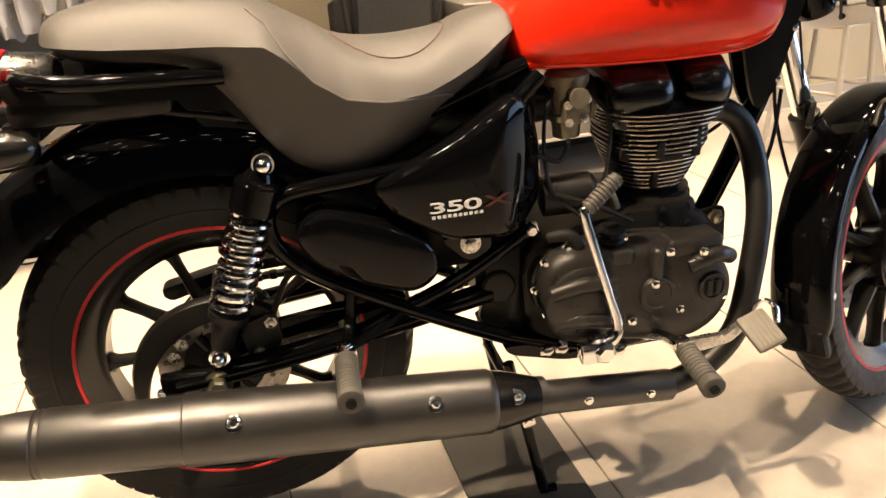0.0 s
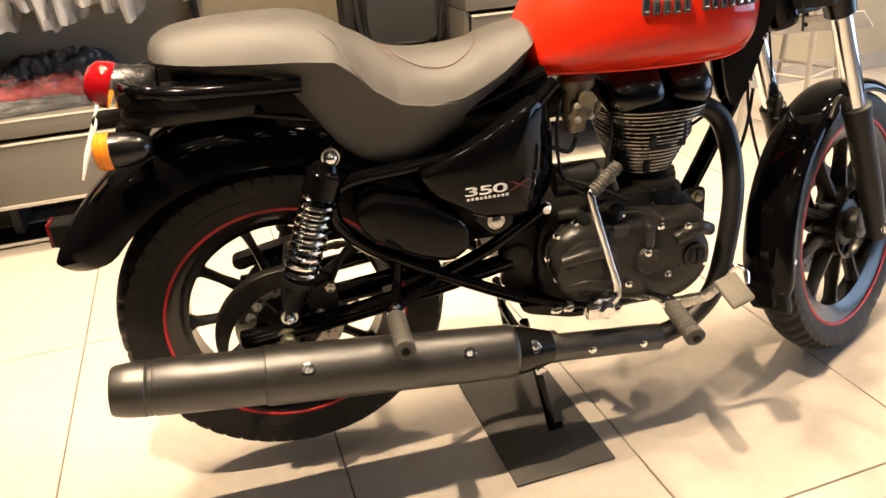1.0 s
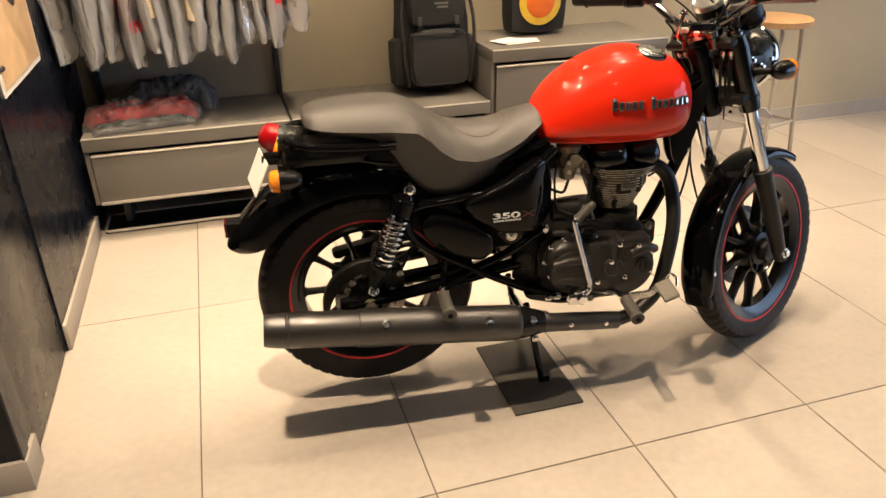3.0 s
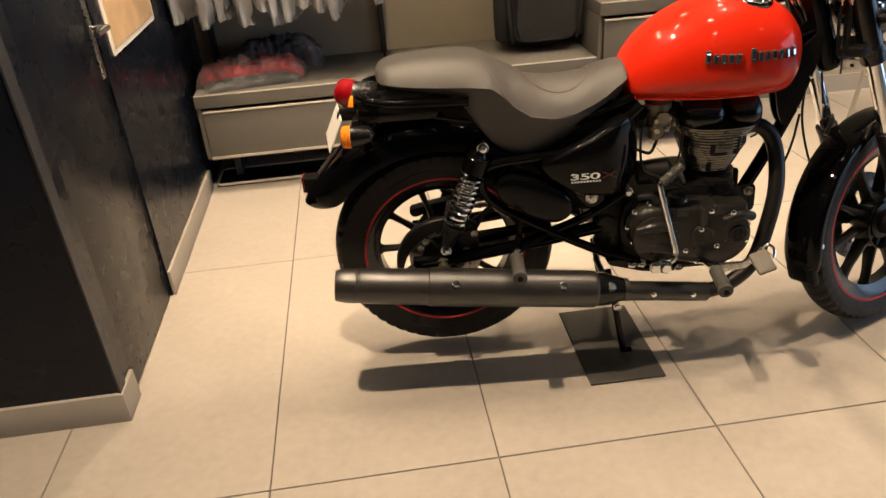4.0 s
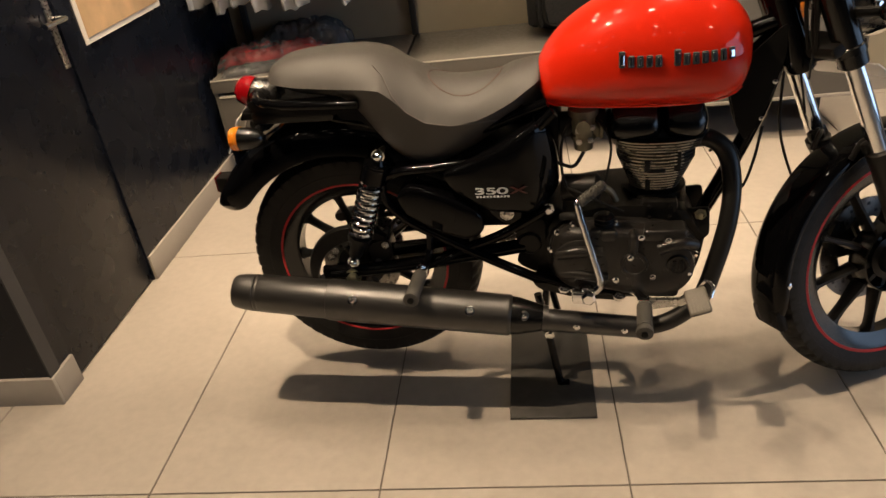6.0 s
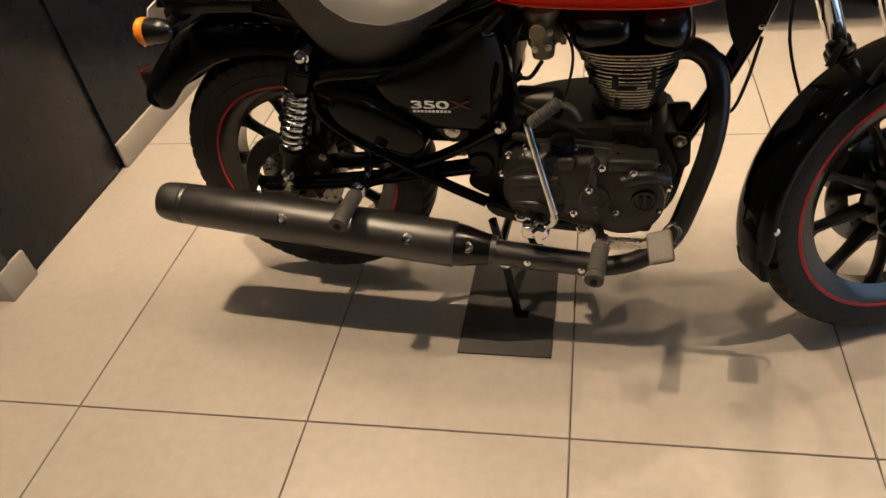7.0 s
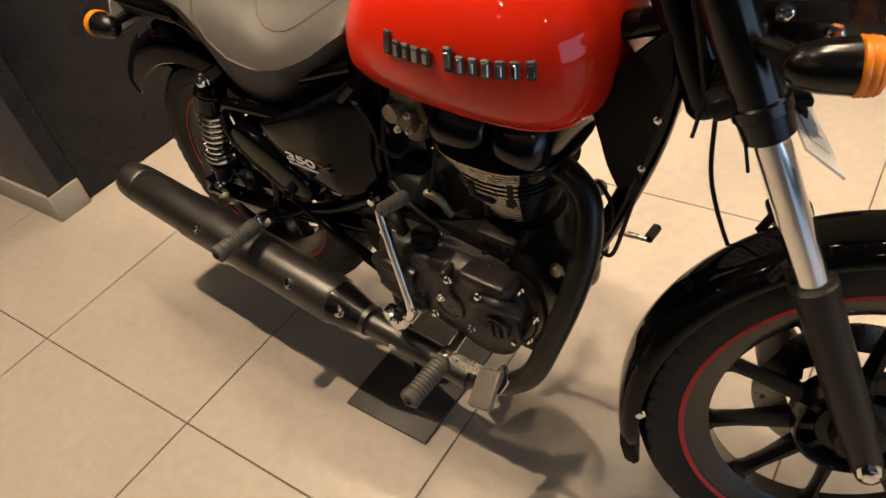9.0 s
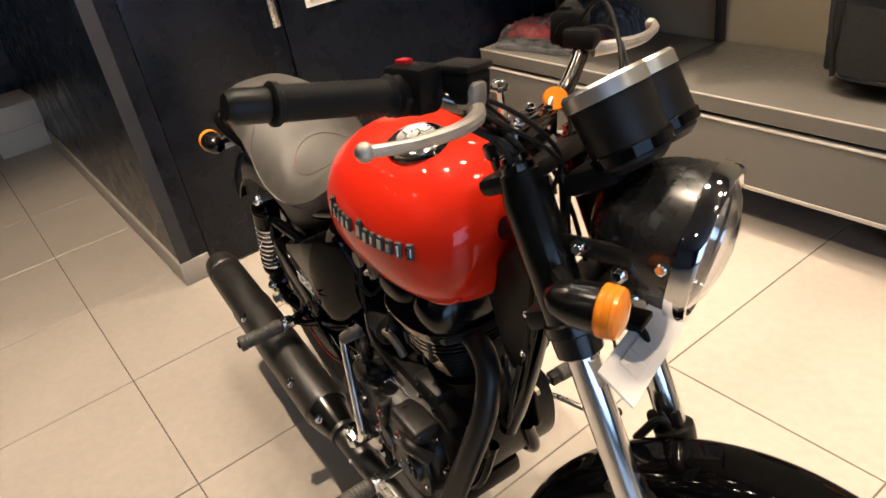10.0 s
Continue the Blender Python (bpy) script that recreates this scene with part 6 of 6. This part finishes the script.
packs = (("dark folded clothes in a crumpled clear plastic bag", "dark", (0.40, 0.17, 0.115), (-0.04, 2.335), 0.55, 1),
         ("red and grey clothes in a crumpled clear plastic bag", "red", (0.47, 0.17, 0.070), (-0.155, 2.16), 0.9, 2),
         ("black clothes in a flat clear plastic bag", "black", (0.40, 0.10, 0.030), (-0.15, 2.045), 0.9, 3))
for text, colour, size, (x, y), rough, seed in packs:
    p = thing("bagged_clothes", text, "clothes", pose(x, y, 0.491, 0, 0, (-3, 4, 9)[seed - 1]), "bagged clothes on the bench")
    crumple(p, "folded_cloth", CLOTH[colour], size, (0, 0, 0.001), seed * 3.7, rough * 0.45)
    if colour == "red":
        crumple(p, "folded_cloth", CLOTH["grey"], (0.26, 0.10, 0.07), (-0.08, 0.05, 0.002), 8.3, 0.8)
    crumple(p, "film_bag", FILM_BAG, (size[0] * 1.10, size[1] * 1.15, size[2] * 1.12), (0, 0, 0.0005), seed * 5.1, rough * 0.7, True)

# backpack on the bench
bp = thing("backpack", "black nylon backpack standing on the grey bench", "backpack", pose(1.27, 2.24, 0.494, -6, 0, 0))


def soft_box(name, c, size, material, parent, puff=0.08, label=""):
    bm = bm_new()
    g = bmesh.ops.create_cube(bm, size=1)["verts"]
    bmesh.ops.subdivide_edges(bm, edges=list(bm.edges), cuts=7, use_grid_fill=True)
    for v in bm.verts:
        p = v.co * 2
        s = Vector((p.x * math.sqrt(max(0, 1 - p.y ** 2 / 2 - p.z ** 2 / 2 + p.y ** 2 * p.z ** 2 / 3)), p.y * math.sqrt(max(0, 1 - p.x ** 2 / 2 - p.z ** 2 / 2 + p.x ** 2 * p.z ** 2 / 3)), p.z * math.sqrt(max(0, 1 - p.x ** 2 / 2 - p.y ** 2 / 2 + p.x ** 2 * p.y ** 2 / 3))))
        q = p.lerp(s, 0.38)
        q += q.normalized() * puff * noise.noise(q * 2.2 + Vector(c) * 5)
        v.co = Vector(c) + Vector((q.x * size[0] / 2, q.y * size[1] / 2, q.z * size[2] / 2))
    return part(name, bm, material, parent, label)


soft_box("main_bag", (0, 0, 0.29), (0.37, 0.20, 0.58), CLOTH_BLACK, bp)
soft_box("front_pocket", (0.0, -0.115, 0.17), (0.31, 0.09, 0.27), CLOTH_BLACK, bp)
soft_box("upper_pocket", (0.0, -0.10, 0.42), (0.29, 0.07, 0.20), CLOTH_BLACK, bp)
o = rounded([(-0.150, 0.045), (0.150, 0.045), (0.140, 0.285), (-0.140, 0.285)], 0.06)
bm = bm_new()
tube(bm, [V(x, -0.150 + 0.10 * (abs(x) / 0.16) ** 4 * 0.3, z) for x, z in o + [o[0]]], 0.008, 8, 0)
part("pocket_piping", bm, CLOTH_BLACK, bp, "raised piping round the front pocket")
for sx in (-0.095, 0.095):
    bm = bm_new()
    box(bm, (sx, -0.143, 0.325), (0.022, 0.006, 0.09), 0.002)
    buckle = part("buckle_strap", bm, GREY_DARK, bp, "grey webbing strap")
    bm = bm_new()
    box(bm, (sx, -0.148, 0.315), (0.030, 0.010, 0.028), 0.003)
    part("buckle", bm, PLASTIC, buckle, "black plastic buckle")
for s in (-1, 1):
    soft_box("side_pocket", (0.19 * s, -0.01, 0.15), (0.06, 0.15, 0.24), CLOTH_BLACK, bp)
    bm = bm_new()
    tube(bm, [(0.165 * s, -0.10, 0.50), (0.185 * s, -0.13, 0.36), (0.18 * s, -0.14, 0.20), (0.16 * s, -0.12, 0.04)], 0.009, 8)
    part("strap", bm, CLOTH_BLACK, bp)
for pts in ([(-0.145, -0.145, 0.28), (-0.08, -0.165, 0.305), (0.08, -0.165, 0.305), (0.145, -0.145, 0.28)], [(-0.135, -0.128, 0.49), (0.0, -0.14, 0.515), (0.135, -0.128, 0.49)]):
    bm = bm_new()
    tube(bm, pts, 0.004, 6)
    part("zip", bm, GREY_DARK, bp)
bm = bm_new()
box(bm, (0.02, -0.139, 0.43), (0.07, 0.002, 0.010))
box(bm, (0.025, -0.139, 0.413), (0.055, 0.002, 0.010))
part("label_bar", bm, GREY, bp)

# things on the taller cabinet
case = thing("round_case", "black case with an orange and yellow round badge", "case", pose(1.84, 2.28, 0.736))
soft_box("shell", (0, 0, 0.17), (0.34, 0.16, 0.34), CLOTH_BLACK, case, 0.02)
bm = bm_new()
lathe(bm, [(0, 0.115), (0.006, 0.115), (0.008, 0.108)], (0, -0.078, 0.17), R_, 36)
part("badge_ring", bm, BADGE_YELLOW, case, "yellow badge ring")
bm = bm_new()
lathe(bm, [(0, 0.078), (0.010, 0.078), (0.012, 0.07)], (0, -0.078, 0.17), R_, 36)
part("badge_centre", bm, BADGE_ORANGE, case, "orange badge centre")
papers = thing("leaflets", "loose white leaflets lying on the grey cabinet", "paper", pose(1.66, 2.08, 0.736))
for i, (x, y, r) in enumerate(((0, 0, 8), (0.05, 0.015, -14), (-0.04, 0.02, 25))):
    bm = bm_new()
    box(bm, (0, 0, 0), (0.15, 0.10, 0.002))
    bm.transform(pose(x, y, 0.002 + 0.003 * i, 0, 0, r))
    part("sheet", bm, PAPER, papers)

# bar stool behind the front wheel
stool = thing("bar_stool", "tall stool with grey metal legs and a wooden seat", "stool", pose(2.95, 1.75, 0, 0, 0, 20))
bm = bm_new()
lathe(bm, [(0.80, 0.165), (0.805, 0.175), (0.83, 0.175), (0.835, 0.165)], (0, 0, 0), (0, 0, 1), 36)
part("seat", bm, WOOD, stool, "pale wooden round seat")
for i in range(4):
    a = math.pi / 4 + math.pi / 2 * i
    bm = bm_new()
    tube(bm, [(0.13 * math.cos(a), 0.13 * math.sin(a), 0.80), (0.21 * math.cos(a), 0.21 * math.sin(a), 0.0)], 0.011, 10, 0)
    part("leg", bm, SKIRTING, stool, "grey tubular leg")
for z, r in ((0.30, 0.178), (0.55, 0.153)):
    for i in range(4):
        a, b = math.pi / 4 + math.pi / 2 * i, math.pi / 4 + math.pi / 2 * (i + 1)
        bm = bm_new()
        tube(bm, [(r * math.cos(a), r * math.sin(a), z), (r * math.cos(b), r * math.sin(b), z)], 0.007, 8, 0)
        part("rung", bm, SKIRTING, stool)

# cartons against the closet
for i, (z, r) in enumerate(((0, 0), (0.152, 3))):
    bx = thing("carton", "white cardboard carton stacked by the navy wall", "box", pose(-3.15, 0.20, z, 0, 0, r), "stacked cartons")
    bm = bm_new()
    box(bm, (0, 0, 0.07), (0.40, 0.30, 0.14), 0.003)
    part("body", bm, CARD, bx)
    bm = bm_new()
    box(bm, (0, 0, 0.1425), (0.408, 0.308, 0.014), 0.002)
    part("lid", bm, CARD, bx)

# rubber mat under the stand
bm = bm_new()
box(bm, (0, 0, 0.004), (0.228, 0.376, 0.008), 0.002)
solid("rubber_mat", bm, MAT_RUBBER, "worn black rubber mat under the centre stand", "mat", m=pose(1.038, 0.407, 0, 0, 0, -1))

# ceiling fixtures
for lx, ly in [q[:2] for q in SPOTS] + DIM_SPOTS:
    fx = thing("ceiling_spot", "square recessed ceiling spot giving warm light", "ceiling lamp", pose(lx, ly, CEIL), "ceiling spots")
    bm = bm_new()
    for dx, dy, sx, sy in ((0.075, 0, 0.02, 0.17), (-0.075, 0, 0.02, 0.17), (0, 0.075, 0.13, 0.02), (0, -0.075, 0.13, 0.02)):
        box(bm, (dx, dy, -0.012), (sx, sy, 0.024), 0.002)
    part("frame", bm, WHITE, fx)
    bm = bm_new()
    box(bm, (0, 0, -0.003), (0.128, 0.128, 0.004))
    part("lamp_face", bm, GLOW if (lx, ly) not in DIM_SPOTS else GLOW_DIM if ly > -2.5 else GLOW_FAR, fx)

# ---- floor tiles ----
TW, TL, GAP = 0.6, 1.2, 0.004
bm = bm_new()
box(bm, (0, 0, -0.006), (TW - GAP, TL - GAP, 0.012), 0.0012, None, 1)
tile_mesh = part("tile", bm, TILE)
tile_data = tile_mesh.data
bpy.data.objects.remove(tile_mesh)
for i in range(-8, 11):
    for j in range(-4, 3):
        cx, cy = (i + 0.5) * TW, -0.003 + (j + 0.5) * TL
        if cx < X0 - 0.5 or cx > X1 + 0.4 or cy > Y1 + 0.7:
            continue
        ob = new("tile", tile_data)
        ob.location = (cx, cy, 0)
        ob.parent = floor
